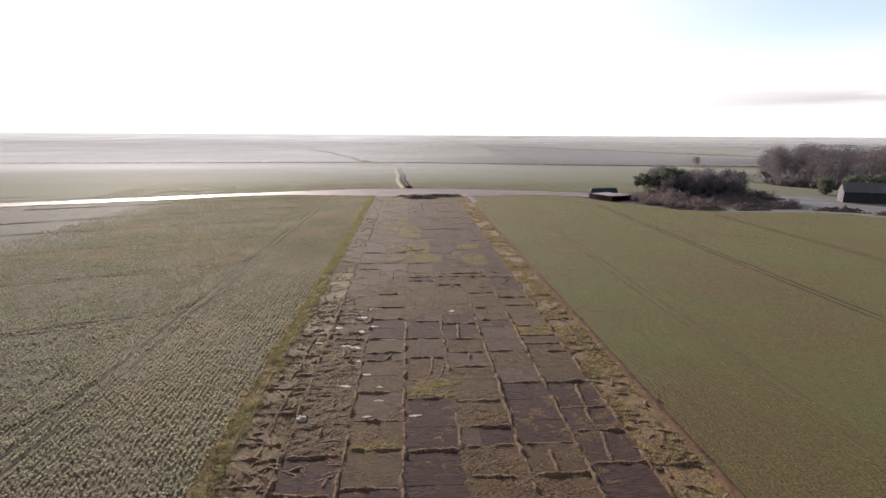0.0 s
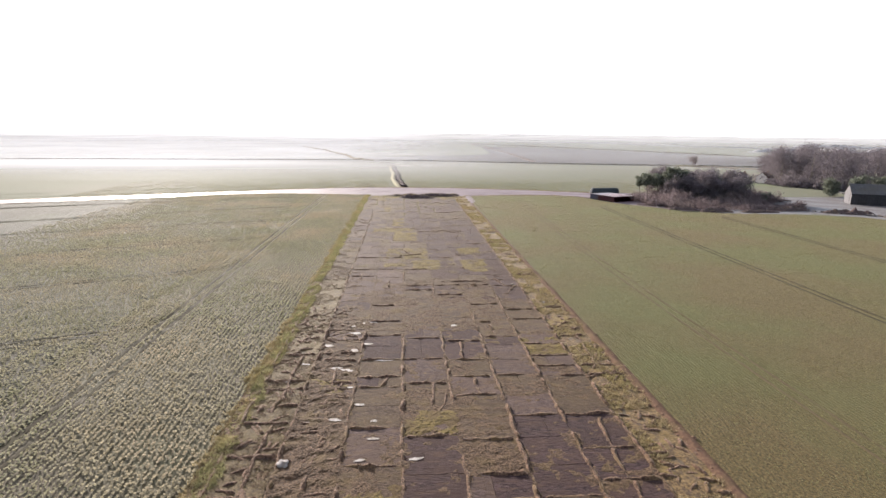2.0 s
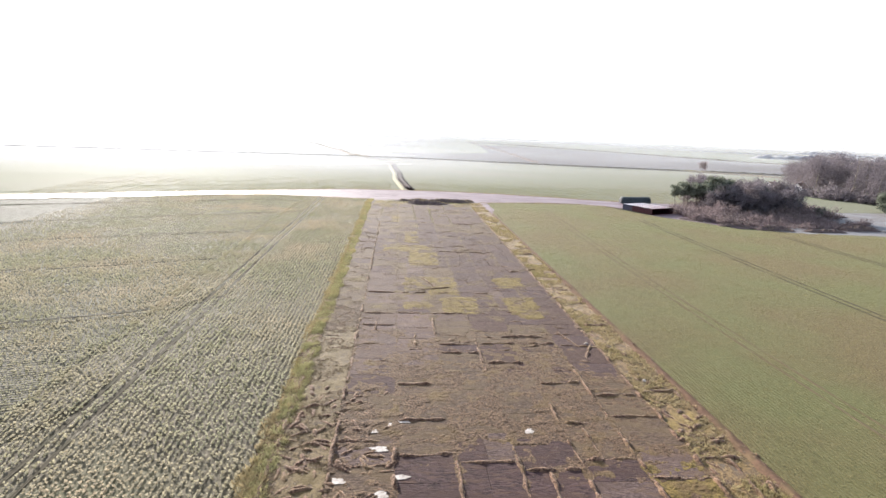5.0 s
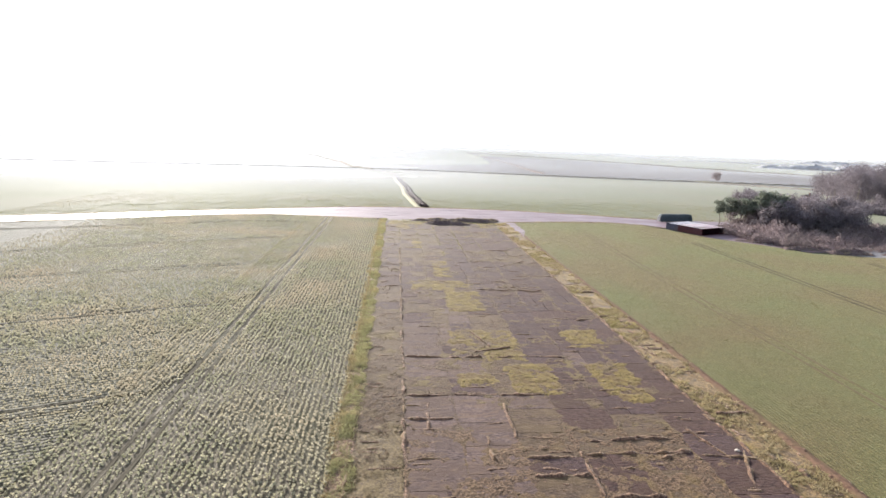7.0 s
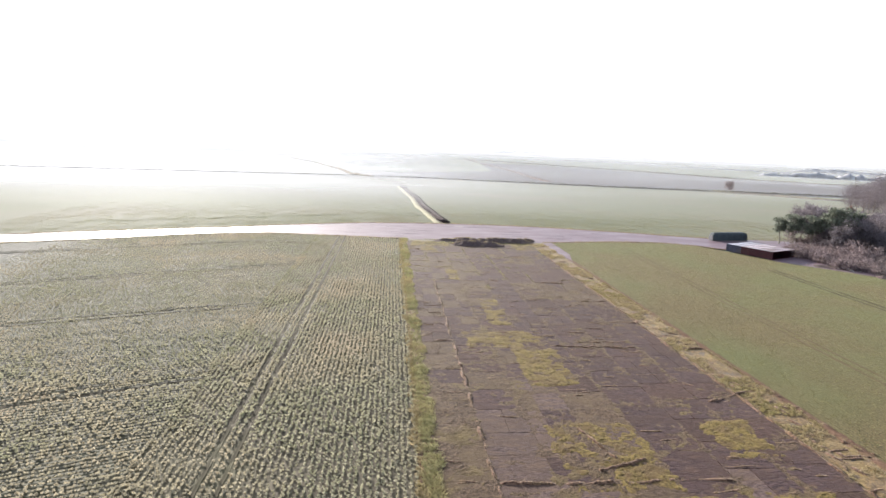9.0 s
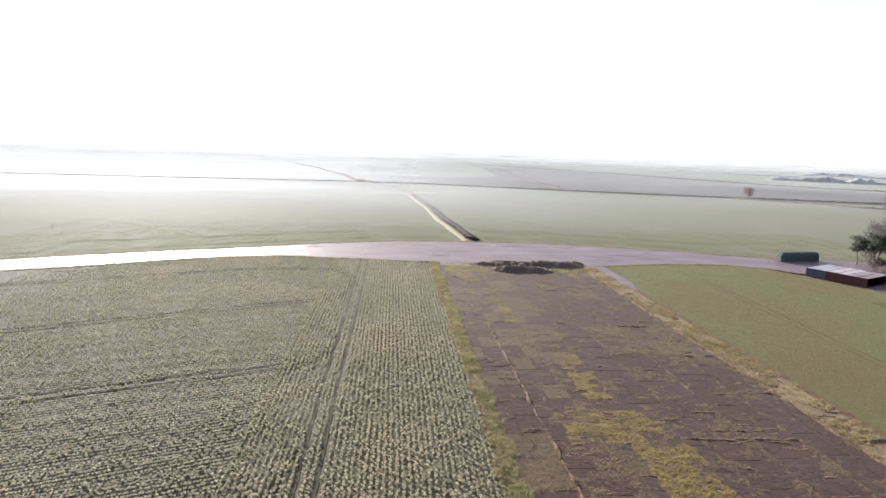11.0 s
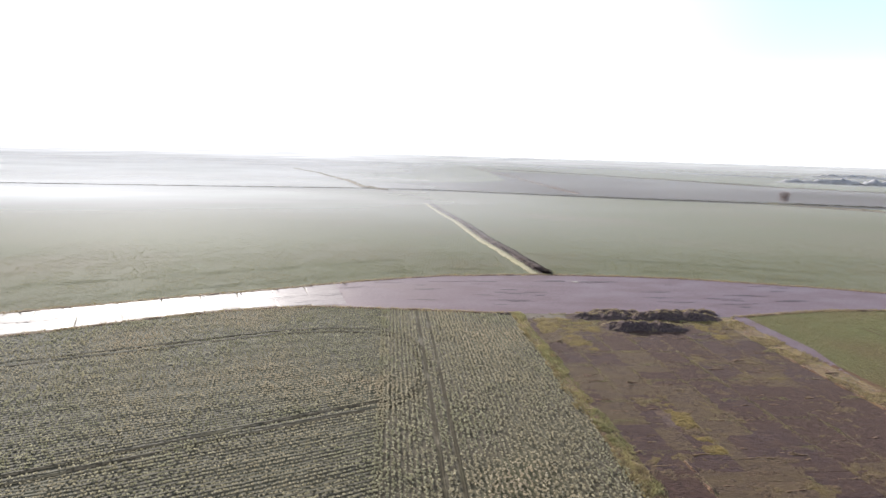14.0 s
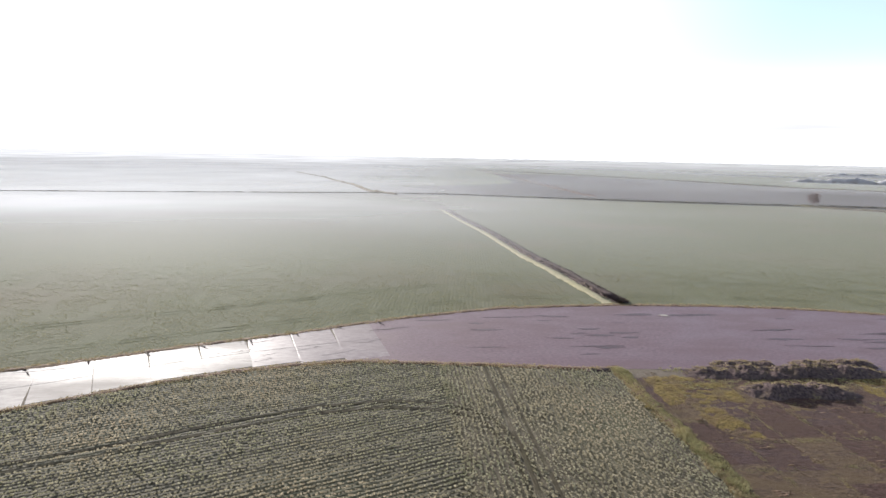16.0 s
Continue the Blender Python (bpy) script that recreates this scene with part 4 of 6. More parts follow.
n = 12000
y = 28 + 232 * rng.uniform(0, 1, n)
edge = 0.35 * hash_noise(y * 0, y, 2.5) + 0.25 * hash_noise(y * 0 + 7, y, 0.8)
x = rng.uniform(WEST - 0.35, -16.9, n) + edge
dry = (x < -18.7 + 0.4 * hash_noise(x, y, 4)) | (hash_noise(x, y, 1.6) > 0.7)
size = 0.9 + 0.45 * hash_noise(x, y, 1.8)
tufts("verge_grass", x[~dry], y[~dry], size[~dry], "green", "rank green grass on the verge beside the crop", 0.25)
tufts("verge_straw", x[dry], y[dry], size[dry] * 1.1, "straw", "pale dead grass along the edge of the crop", 0.26)
n = 9000
x, y = rng.uniform(-17.4, -12.2, n), 28 + 230 * rng.uniform(0, 1, n) ** 1.5
k = hash_noise(x, y, 2.2) > np.clip((y - 110) / 150, -0.1, 0.5)
tufts("strip_grass_west", x[k], y[k], np.full(k.sum(), 0.7), "withered", "short straw-coloured grass on the western strip", 0.2)
n = 12000
x, y = rng.uniform(22.3, 27.6, n), 28 + 226 * rng.uniform(0, 1, n)
k = hash_noise(x, y, 2.6) > -0.25
tufts("strip_grass_east", x[k], y[k], np.full(k.sum(), 0.95), "straw", "rough straw-coloured grass on the eastern strip", 0.28)

# mossy and weedy patches, by their place on the runway: west, south, east, north edge and kind of surface
PATCHES = []


def patch(x0, y0, x1, y1, kind):
    PATCHES.append((x0, y0, x1, y1, kind))


patch(-6.4, 40.4, -0.7, 43, "moss"); patch(-0.7, 51, 5, 55.9, "moss"); patch(-12.1, 30, -6.4, 40, "dark"); patch(-0.7, 28, 5, 40.3, "dark")
patch(10.75, 43, 16.45, 54.5, "dark"); patch(16.45, 37, 22.2, 54.5, "dark"); patch(10.75, 54.5, 16.45, 60, "slab"); patch(-0.7, 44, 5, 51, "dark")
patch(-6.4, 71, -0.7, 78, "dark"); patch(-0.7, 70, 5, 77, "dark"); patch(5, 77, 10.75, 84, "dark"); patch(-6.4, 28, -0.7, 34.8, "dark")
patch(5, 28, 10.75, 40.8, "brown"); patch(5, 44, 10.75, 50, "brown"); patch(5, 50, 10.75, 59, "brown"); patch(-12.1, 40, -6.4, 70, "brown")
patch(10.75, 28, 16.45, 36, "brown"); patch(10.75, 60, 16.45, 64.6, "brown"); patch(-12.1, 60, -6.4, 64, "moss"); patch(16.45, 70, 22.2, 77, "moss")
patch(-0.7, 56, 5, 64, "brown"); patch(-6.4, 80, 16.45, 100, "brown"); patch(5, 84, 22.2, 96, "brown")
patch(-5.0, 128, 5.0, 140, "moss"); patch(12.5, 116, 18, 127, "moss"); patch(1.5, 118, 7.5, 127, "moss"); patch(-5, 120, -0.7, 124, "moss")
patch(13, 133, 18.5, 140, "moss"); patch(1, 106, 6, 113, "brown"); patch(-0.7, 100, 5.5, 105, "dark"); patch(5.5, 112, 12.5, 118, "dark")
patch(16.45, 99, 22.2, 106, "dark"); patch(-12.1, 98, -2, 116, "slab"); patch(-5, 116, 2, 120, "slab"); patch(6, 120, 12, 130, "slab")
patch(5, 96, 16.5, 112, "brown"); patch(-11, 128, -5, 142, "slab"); patch(5, 130, 12.5, 150, "dark"); patch(12.5, 140, 22.2, 150, "dark")
patch(-3.5, 150, 3, 168, "moss"); patch(-4.5, 174, -1, 190, "moss"); patch(-10, 163, 1, 171, "moss"); patch(1, 168, 9, 188, "dark")
patch(10, 160, 22.2, 186, "dark"); patch(-12.1, 176, -6, 183, "slab"); patch(-16, 164, -8, 173, "slab"); patch(-12.1, 186, -5, 215, "brown")
patch(3, 150, 12, 163, "dark"); patch(5, 190, 22.2, 222, "brown"); patch(-6, 205, 5, 222, "dark"); patch(5, 222, 16, 236, "brown")
patch(-11, 225, 2, 236, "brown"); patch(16, 222, 22.2, 245, "dark"); patch(-4, 238, 14, 250, "dark"); patch(-14, 240, -6, 252, "slab")


patch(-16, 224, 6, 241, "rust"); patch(-17.4, 186, -8, 214, "rust"); patch(-17.4, 104, -12.1, 162, "brown"); patch(-17.4, 214, -12, 224, "dark")
patch(5, 205, 22.2, 224, "rust"); patch(12, 128, 22.2, 134, "dark"); patch(16.45, 110, 22.2, 128, "rust"); patch(4, 236, 22.2, 247, "dark")


patch(-15.5, 247, -4, 256, "moss"); patch(-13, 238, -9, 246, "moss"); patch(16, 243, 22, 254, "moss"); patch(-8.5, 206, -6, 222, "moss")


def surface_at(x, y):
    kind = ""
    for x0, y0, x1, y1, k in PATCHES:
        if x0 <= x <= x1 and y0 <= y <= y1:
            kind = k
    return kind


def in_moss(x, y):
    m = np.zeros(len(x), dtype=bool)
    for x0, y0, x1, y1, k in PATCHES:
        if k == "moss":
            m |= (x > x0) & (x < x1) & (y > y0) & (y < y1)
    return m




def growth(name, x0, x1, y0, y1, step, body, mat, label, category, tall=0.075):
    """One low uneven skin of growth; it shows where its body stands above the slabs."""
    gx, gy = np.arange(x0, x1, step), np.arange(y0, y1, step)
    X, Y = np.meshgrid(gx, gy, indexing="ij")
    X, Y = X + rng.uniform(-0.35, 0.35, X.shape) * step, Y + rng.uniform(-0.35, 0.35, X.shape) * step
    B = body(X, Y)
    west = 1 + 1.7 * np.clip((-6 - X) / 2, 0, 1) * np.clip((98 - Y) / 10, 0, 1)
    Z = 0.082 + tall * west * np.clip(B, -0.6, 0.9) + 0.035 * np.clip(B + 0.1, 0, 0.5) * rng.normal(0, 1, X.shape).clip(-2, 2)
    f = grid_faces(len(gx), len(gy))
    f = f[(B.ravel()[f] > -0.12).any(1)]
    used, f = np.unique(f, return_inverse=True)
    v = np.stack([X, Y, Z], -1).reshape(-1, 3)[used]
    return tagged(mesh(name, v, f.reshape(-1, 4), mat), label, category, kind="stuff")


HOW_BARE = {"": -0.2, "slab": -0.24, "dark": -0.28, "brown": 0.16, "rust": -0.26, "moss": 0.0}


def crust_body(X, Y):
    c = np.full(X.shape, HOW_BARE[""])
    for x0, y0, x1, y1, k in PATCHES:
        m = (X > x0) & (X < x1) & (Y > y0) & (Y < y1)
        c[m] = HOW_BARE[k]
    near_line = np.min(np.abs(X[..., None] - np.array(LINES)), -1)
    c = c + 0.5 * np.clip(1 - near_line / 0.5, 0, 1) + 0.25 * np.clip((-6 - X) / 2, 0, 1) * np.clip((X + 14.6) / 2, -1.6, 1) * np.clip((96 - Y) / 12, 0, 1)
    streak = hash_noise(X * 0.4, Y, 0.8)
    return c + 0.45 * hash_noise(X, Y, 3.3) + 0.42 * streak + 0.4 * hash_noise(X + 9, Y, 0.55) + 0.12 * hash_noise(X + 3, Y + 70, 12)


def moss_body(X, Y):
    m = np.full(X.shape, -1.5)
    for x0, y0, x1, y1, k in PATCHES:
        if k == "moss":
            m = np.maximum(m, np.clip(np.minimum(np.minimum(X - x0, x1 - X), np.minimum(Y - y0, y1 - Y)) * 1.1, -1.5, 0.32))
    return m + 0.5 * hash_noise(X, Y, 2.6) + 0.5 * hash_noise(X * 0.6 + 5, Y, 1.0) + 0.4 * hash_noise(X + 9, Y, 0.45)


growth("brown_crust", -12.2, 22.4, 29, 110, 0.22, crust_body, "crust", "thin brown crust of moss and soil on the slabs", "moss")
growth("thin_crust", -17.2, 22.4, 110, 255, 0.3, crust_body, "damp", "thin brown crust of moss and soil further along", "moss", 0.06)
growth("moss_mats", -16, 22.3, 38, 257, 0.26, moss_body, "moss", "ragged mats of yellow-green moss on the slabs", "moss", 0.09)
n = 60000
x, y = rng.uniform(-17, 22, n), rng.uniform(30, 255, n)
k = in_moss(x, y) & (hash_noise(x, y, 1.8) > -0.35)
tufts("moss_tufts", x[k], y[k], np.full(k.sum(), 0.36), "straw", "low yellow-green moss and grass on the slabs", 0.2)
px, py = [], []
for y in (206.5, 213.5, 219, 225.5, 231.5, 237, 242.5, 246, 250.5, 254):
    for c in range(8):
        if rng.uniform() < 0.55:
            m = int(rng.uniform(40, 150))
            px.append(rng.uniform(LINES[c] + rng.uniform(0, 2.5), LINES[c + 1], m))
            py.append(y + rng.normal(0, 0.28, m))
for c in range(1, 8):
    for y in np.arange(196, 252, 7.0):
        if rng.uniform() < 0.5:
            m = int(rng.uniform(50, 160))
            px.append(LINES[c] + rng.normal(0, 0.22, m))
            py.append(rng.uniform(y, y + 7, m))
x, y = np.concatenate(px), np.concatenate(py)
tufts("joint_moss", x, y, 0.5 + 0.2 * hash_noise(x, y, 1.5), "green", "yellow-green moss and grass along the joints", 0.2)
n = 26000
x, y = rng.uniform(-12, 22, n), rng.uniform(30, 255, n)
k = hash_noise(x, y, 3.1) + 0.6 * hash_noise(x, y, 1.0) > 0.25
tufts("slab_weeds", x[k], y[k], np.full(k.sum(), 0.4), "withered", "small dead weeds on the worn concrete", 0.2)

# ---- the wet perimeter road and apron ----
xs = np.linspace(-60, 130, 140)
low = road_low(xs) - 0.6
low = np.where(xs > 88, np.interp(xs, (88, 92, 104, 110, 130), (250, 233, 219, 210, 208)), low)
apron = sheet("apron", xs, low, road_high(xs) + 0.3, 40, "apron", 0.03, 0.008, 4.0)
tagged(apron, "wet grey-purple asphalt apron at the runway end", "apron", kind="structure")
xs = np.linspace(-420, -54, 92)
road_bed = sheet("road", xs, road_low(xs) - 0.5, road_high(xs) + 0.4, 10, "bed", 0.012, 0.004, 2.0)
tagged(road_bed, "old perimeter road of wet concrete slabs", "road", kind="structure")
xs = np.linspace(120, 260, 60)
yard = sheet("yard", xs, np.interp(xs, (120, 130, 154, 172, 178, 186, 260), (206, 202, 201, 194, 183, 176, 165)),
             np.interp(xs, (120, 160, 200, 260), (270, 262, 270, 300)), 40, "yard", 0.02, 0.05, 3.0)
tagged(yard, "muddy grey farm yard with broken concrete", "yard", kind="structure")


def edge_turf(name, xs, fy, off, wide, label):
    """A low lip of turf along a road edge."""
    xs = np.asarray(xs)
    k = np.linspace(-1, 1, 6)
    X = np.repeat(xs[:, None], 6, 1)
    Y = fy(xs)[:, None] + off + wide * k[None] + 0.25 * hash_noise(X, X * 0, 1.7)
    Z = 0.03 + 0.2 * (1 - k[None] ** 2) * (0.7 + 0.5 * hash_noise(X, Y, 1.2))
    return tagged(mesh(name, np.stack([X, Y, Z], -1).reshape(-1, 3), grid_faces(len(xs), 6), "turf", smooth=True), label, "verge", kind="structure")


edge_turf("lip_north", np.arange(-200, 96, 0.6), road_high, 0.6, 0.8, "low lip of dark turf along the wet road")
edge_turf("lip_west", np.arange(-200, -18, 0.6), road_low, -0.9, 0.7, "rough turf lip between the crop and the road")
edge_turf("lip_east", np.arange(29, 88, 0.6), road_low, -0.8, 0.6, "rough turf lip between the cereal and the apron")
x = rng.uniform(-130, 96, 3600)
s = rng.integers(0, 2, 3600)
y = np.where(s == 0, road_high(x) + rng.normal(0.8, 0.5, 3600), road_low(x) - np.abs(rng.normal(1.0, 0.5, 3600)))
k = ~((s == 1) & (x > -17) & (x < 27)) & ~((s == 1) & (x > 84))
tufts("road_edge_grass", x[k], y[k], np.full(k.sum(), 0.9), "straw", "dead grass along the edges of the wet road")

# sheets added to imitate distance haze over the low fields beyond the airfield
for name, up, start in (("haze_near", 1.1, 299), ("haze_mid", 2.4, 560), ("haze_far", 8.0, 1080)):
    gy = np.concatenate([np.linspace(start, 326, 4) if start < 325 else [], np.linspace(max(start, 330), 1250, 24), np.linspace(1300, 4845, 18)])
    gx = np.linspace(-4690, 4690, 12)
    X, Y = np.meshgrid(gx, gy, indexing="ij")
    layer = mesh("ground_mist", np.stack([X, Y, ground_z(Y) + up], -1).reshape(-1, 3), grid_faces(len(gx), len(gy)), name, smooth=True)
    tagged(layer, "thin see-through sheet that imitates distance haze over the low fields", "mist", "layers of mist", "stuff")

# ---- spoil heaps and pale patches ----
def heap(name, x, y, length, depth, height, turn, mat, label, category, group="", spin=0, z=0.0):
    """An uneven heap of earth, longer than it is deep."""
    nu, nv = max(20, int(length * 3.2)), 22
    u, v = np.linspace(-1, 1, nu), np.linspace(-1, 1, nv)
    U, V = np.meshgrid(u, v, indexing="ij")
    r = np.clip(1 - np.abs(U) ** 4, 0, 1) * np.clip(1 - V ** 2, 0, 1)
    X, Y = U * length / 2, V * depth / 2 * (1 + 0.25 * hash_noise(U * length / 2, V * 0 + spin, 2.5))
    Z = height * r ** 0.8 * (0.72 + 0.34 * hash_noise(X + spin, Y, 3.2) + 0.26 * hash_noise(X + spin, Y, 1.1) + 0.16 * hash_noise(X + spin, Y + 40, 0.45)) - 0.06
    ob = mesh(name, np.stack([X, Y, Z], -1).reshape(-1, 3), grid_faces(nu, nv), mat)
    ob.matrix_world = pose(x, y, z, 0, 0, turn)
    if mat == "mound":
        i = rng.integers(0, X.size, int(length * 16))
        i = i[(V.ravel()[i] > -0.15) & (Z.ravel()[i] > 0.1)]
        w = np.array([ob.matrix_world @ Vector(q) for q in np.stack([X.ravel()[i], Y.ravel()[i], Z.ravel()[i]], 1)])
        if len(w):
            heap_tufts.append(w)
    return tagged(ob, label, category, group)


heap_tufts = []
heap("earth_mound", 8.0, 256.6, 33, 4.6, 1.5, -2, "mound", "long dark heap of earth across the runway end", "earth heap", "spoil heaps", 3)
heap("earth_mound", 5.2, 249.8, 17, 4.6, 1.5, -2, "mound", "short dark heap of bare earth on the runway", "earth heap", "spoil heaps", 17)
heap("earth_mound", 3.5, 260.2, 11, 3.2, 1.3, 2, "mound", "grassy heap of earth behind the long one", "earth heap", "spoil heaps", 29)
heap("earth_mound", 18.5, 259.6, 14, 3.2, 1.1, -3, "mound", "low grassy heap of earth behind the long one", "earth heap", "spoil heaps", 41)
heap("earth_mound", -20.5, 259.4, 4.5, 1.6, 0.4, 0, "mound", "small weedy bank at the corner of the crop", "earth heap", "spoil heaps", 53)
n = 700
x, y = rng.uniform(-11, 26, n), rng.choice([258.8, 253.6, 252.6], n) + rng.normal(0, 0.7, n)
tufts("heap_grass", x, y, np.full(n, 0.8), "green", "yellow-green grass round the earth heaps", 0.3)
p = np.concatenate(heap_tufts)
tagged(scatter("heap_top_grass", *blades(9, 0.26, 0.2, 0.035), p, np.full(len(p), 1.0), "straw", 0.35), "dead grass on top of the earth heaps", "grass", kind="stuff")


def flat_patch(name, x, y, z, w, h, turn, mat, label, group, ragged=0.45):
    """A thin ragged crust, lying flat."""
    a = np.linspace(0, 2 * math.pi, 30, endpoint=False)
    s = rng.uniform(0, 100)
    r = 1 + ragged * hash_noise(np.cos(a) * 1.3 + s, np.sin(a) * 1.3, 0.5)
    bm = bmesh.new()
    vs = [bm.verts.new((math.cos(t) * w / 2 * k, math.sin(t) * h / 2 * k, 0)) for t, k in zip(a, r)]
    bm.faces.new(vs)
    ext = bmesh.ops.extrude_face_region(bm, geom=bm.faces[:])
    bmesh.ops.translate(bm, vec=(0, 0, 0.012), verts=[e for e in ext["geom"] if isinstance(e, bmesh.types.BMVert)])
    bmesh.ops.recalc_face_normals(bm, faces=bm.faces)
    me = bpy.data.meshes.new(name)
    bm.to_mesh(me)
    bm.free()
    me.materials.append(M[mat])
    ob = new(name, me)
    ob.matrix_world = pose(x, y, z, 0, 0, turn)
    return tagged(ob, label, "patch", group)


def cement_patch(x, y, w, h, turn):
    return flat_patch("cement_patch", x, y, 0.125, w, h, turn, "pale", "pale patch of bare worn cement on the runway", "pale patches")


for i in range(34):                       # worn tar and damp stains on the apron
    x = rng.uniform(-48, 62)
    y = rng.uniform(road_low(x) + 3.5, road_high(x) - 2)
    flat_patch("tar_patch", x, y, 0.042, rng.uniform(2, 8), rng.uniform(0.4, 1.1), rng.uniform(-8, 6), "tar", "dark damp stain of tar on the wet apron", "tar patches", 0.7)
for i in range(22):                       # scraped streaks along the road
    x = rng.uniform(-135, -50)
    y = rng.uniform(road_low(x) + 2.0, road_high(x) - 1.5)
    flat_patch("tar_patch", x, y, 0.062, rng.uniform(2, 7), rng.uniform(0.2, 0.6), rng.uniform(14, 28), "worn", "scraped damp streak on the wet concrete road", "tar patches", 0.7)
for x, y, w, h in ((-2.0, 288.4, 7, 1.0), (7.5, 287.6, 5, 1.2), (12.5, 288.2, 6, 0.9), (-14, 275.5, 4, 0.9), (-9, 274.2, 3, 0.8)):
    flat_patch("tar_patch", x, y, 0.045, w, h, rng.uniform(-5, 3), "tar", "dark damp stain of tar on the wet apron", "tar patches", 0.6)
for x, y, w, h in ((-8.3, 82.6, 1.6, 1.1), (7.2, 82.3, 1.4, 1.2), (-7.9, 79.4, 2.3, 1.3), (-11.2, 74.8, 1.5, 1.0), (-7.5, 72.8, 1.8, 1.5), (-5.8, 75.2, 1.6, 0.8),
                   (-9.2, 67.2, 1.7, 1.0), (-7.8, 66.5, 1.9, 0.9), (-6.9, 61.8, 1.0, 0.7), (-5.5, 57.5, 1.3, 0.7), (-7.9, 54.4, 1.7, 0.7), (-3.7, 54.0, 0.9, 0.6),
                   (-3.5, 50.6, 1.4, 0.6), (0.5, 47.0, 1.8, 0.6), (-4.7, 47.0, 1.3, 0.5), (-10.9, 54.2, 1.4, 0.5), (-3.4, 69.4, 3.0, 0.6), 
                   (-5.4, 84.3, 1.6, 0.9), (-13.3, 68.6, 1.6, 0.6), (-14.6, 63.8, 1.4, 0.8), (-6.9, 83.6, 1.3, 0.9), (-11.5, 45.1, 1.0, 0.5), (4.2, 287.5, 2.6, 1.8)):
    cement_patch(x, y, w * 0.8, h * 0.75, rng.uniform(-12, 12))


def boulder(name, x, y, z, size, mat, label, category, group="", flat=0.6):
    bm = bmesh.new()
    bmesh.ops.create_icosphere(bm, subdivisions=2, radius=size / 2)
    s = rng.uniform(0, 50)
    for v in bm.verts:
        d = v.co.normalized()
        v.co *= 1 + 0.35 * noise.noise(d * 1.6 + Vector((s, 0, 0)))
        v.co.z *= flat
        v.co.z = max(v.co.z, -size * 0.12)
    me = bpy.data.meshes.new(name)
    bm.to_mesh(me)
    bm.free()
    me.materials.append(M[mat])
    ob = new(name, me)
    ob.matrix_world = pose(x, y, z + size * 0.1, 0, 0, rng.uniform(0, 360))
    return tagged(ob, label, category, group)


boulder("pale_boulder", -11.6, 46.7, 0.1, 1.15, "pale", "white lump of broken concrete on the runway", "rubble", flat=0.5)
boulder("pale_boulder", 24.3, 93.5, 0.1, 0.5, "pale", "small white lump of broken concrete in the grass", "rubble", flat=0.6)
boulder("pale_boulder", 21.0, 105.5, 0.1, 0.5, "pale", "small white lump of broken concrete in the grass", "rubble", flat=0.5)

# ---- hedges and ditch beyond the airfield ----
def hedge(name, pts, high, wide, label, mat="hedge", step=2.0, lift=0.0, even=0.16):
    pts = np.asarray(pts, dtype=float)
    s = np.concatenate([[0], np.cumsum(np.hypot(*np.diff(pts, axis=0).T))])
    t = np.arange(0, s[-1], step)
    px, py = np.interp(t, s, pts[:, 0]), np.interp(t, s, pts[:, 1])
    sm = np.ones(9) / 9
    if len(t) > 30:
        px[4:-4], py[4:-4] = np.convolve(px, sm, "valid"), np.convolve(py, sm, "valid")
    dx, dy = np.gradient(px), np.gradient(py)
    n = np.hypot(dx, dy)
    nx, ny = -dy / n, dx / n
    sd = rng.uniform(0, 500)
    tall = high * np.clip(0.92 + even * hash_noise(t, t * 0 + sd, step * 4) + 0.7 * even * hash_noise(t, t * 0 + sd + 60, step * 1.3), 0.15, 2)
    tall = tall * np.clip(np.minimum(t, t[-1] - t) / (6 * step), 0.12, 1)
    cols = []
    for k, up in ((-1, -0.1), (-0.9, 0.55), (-0.35, 1), (0.35, 0.95), (0.9, 0.5), (1, -0.1)):
        w = wide / 2 * (1 + 0.3 * rng.normal(0, 1, len(t)).clip(-1, 1))
        cols.append(np.stack([px + nx * w * k, py + ny * w * k, ground_z(py) + lift + tall * up * rng.uniform(0.8, 1.2, len(t))], 1))
    ob = mesh(name, np.stack(cols, 1).reshape(-1, 3), grid_faces(len(t), 6), mat, smooth=True)
    return tagged(ob, label, "hedge", "field hedges" if mat == "hedge" else "")


DITCH = ((-0.6, 297.5), (-2.9, 325), (-5.2, 362), (-5.6, 426), (-9.4, 510), (-12.4, 612), (-21, 716), (-43, 800), (-80, 892), (-115, 1084), (-195, 1364), (-293, 1600))
hedge("ditch_hedge", DITCH[:8], 0.8, 3.2, "dark overgrown ditch bank that runs away from the road", mat="mound", step=1.2, even=0.1)
hedge("ditch_hedge", DITCH[7:], 3.4, 4.5, "dark overgrown ditch hedge far out in the mist", step=2.0, even=0.25)
s = rng.uniform(0, 1, 1500) ** 1.5 * 0.75
dp = np.array(DITCH, dtype=float)
dl = np.concatenate([[0], np.cumsum(np.hypot(*np.diff(dp[:8], axis=0).T))])
x, y = np.interp(s * dl[-1], dl, dp[:8, 0]) + rng.normal(0, 0.5, 1500), np.interp(s * dl[-1], dl, dp[:8, 1])
tagged(scatter("ditch_brambles", *blades(40, 0.7, 0.55, 0.06), np.stack([x, y, ground_z(y) + 0.3], 1), np.full(1500, 0.8), "mound", 0.3),
       "dark bramble and dead stems along the ditch", "scrub", kind="stuff")
bank = hedge("ditch_bank", ((-3.8, 297.5), (-6.2, 325), (-8.6, 362), (-9.2, 426), (-13, 510), (-16, 600)), 0.28, 2.6,
             "pale grassy bank beside the ditch", "bank", 1.2)
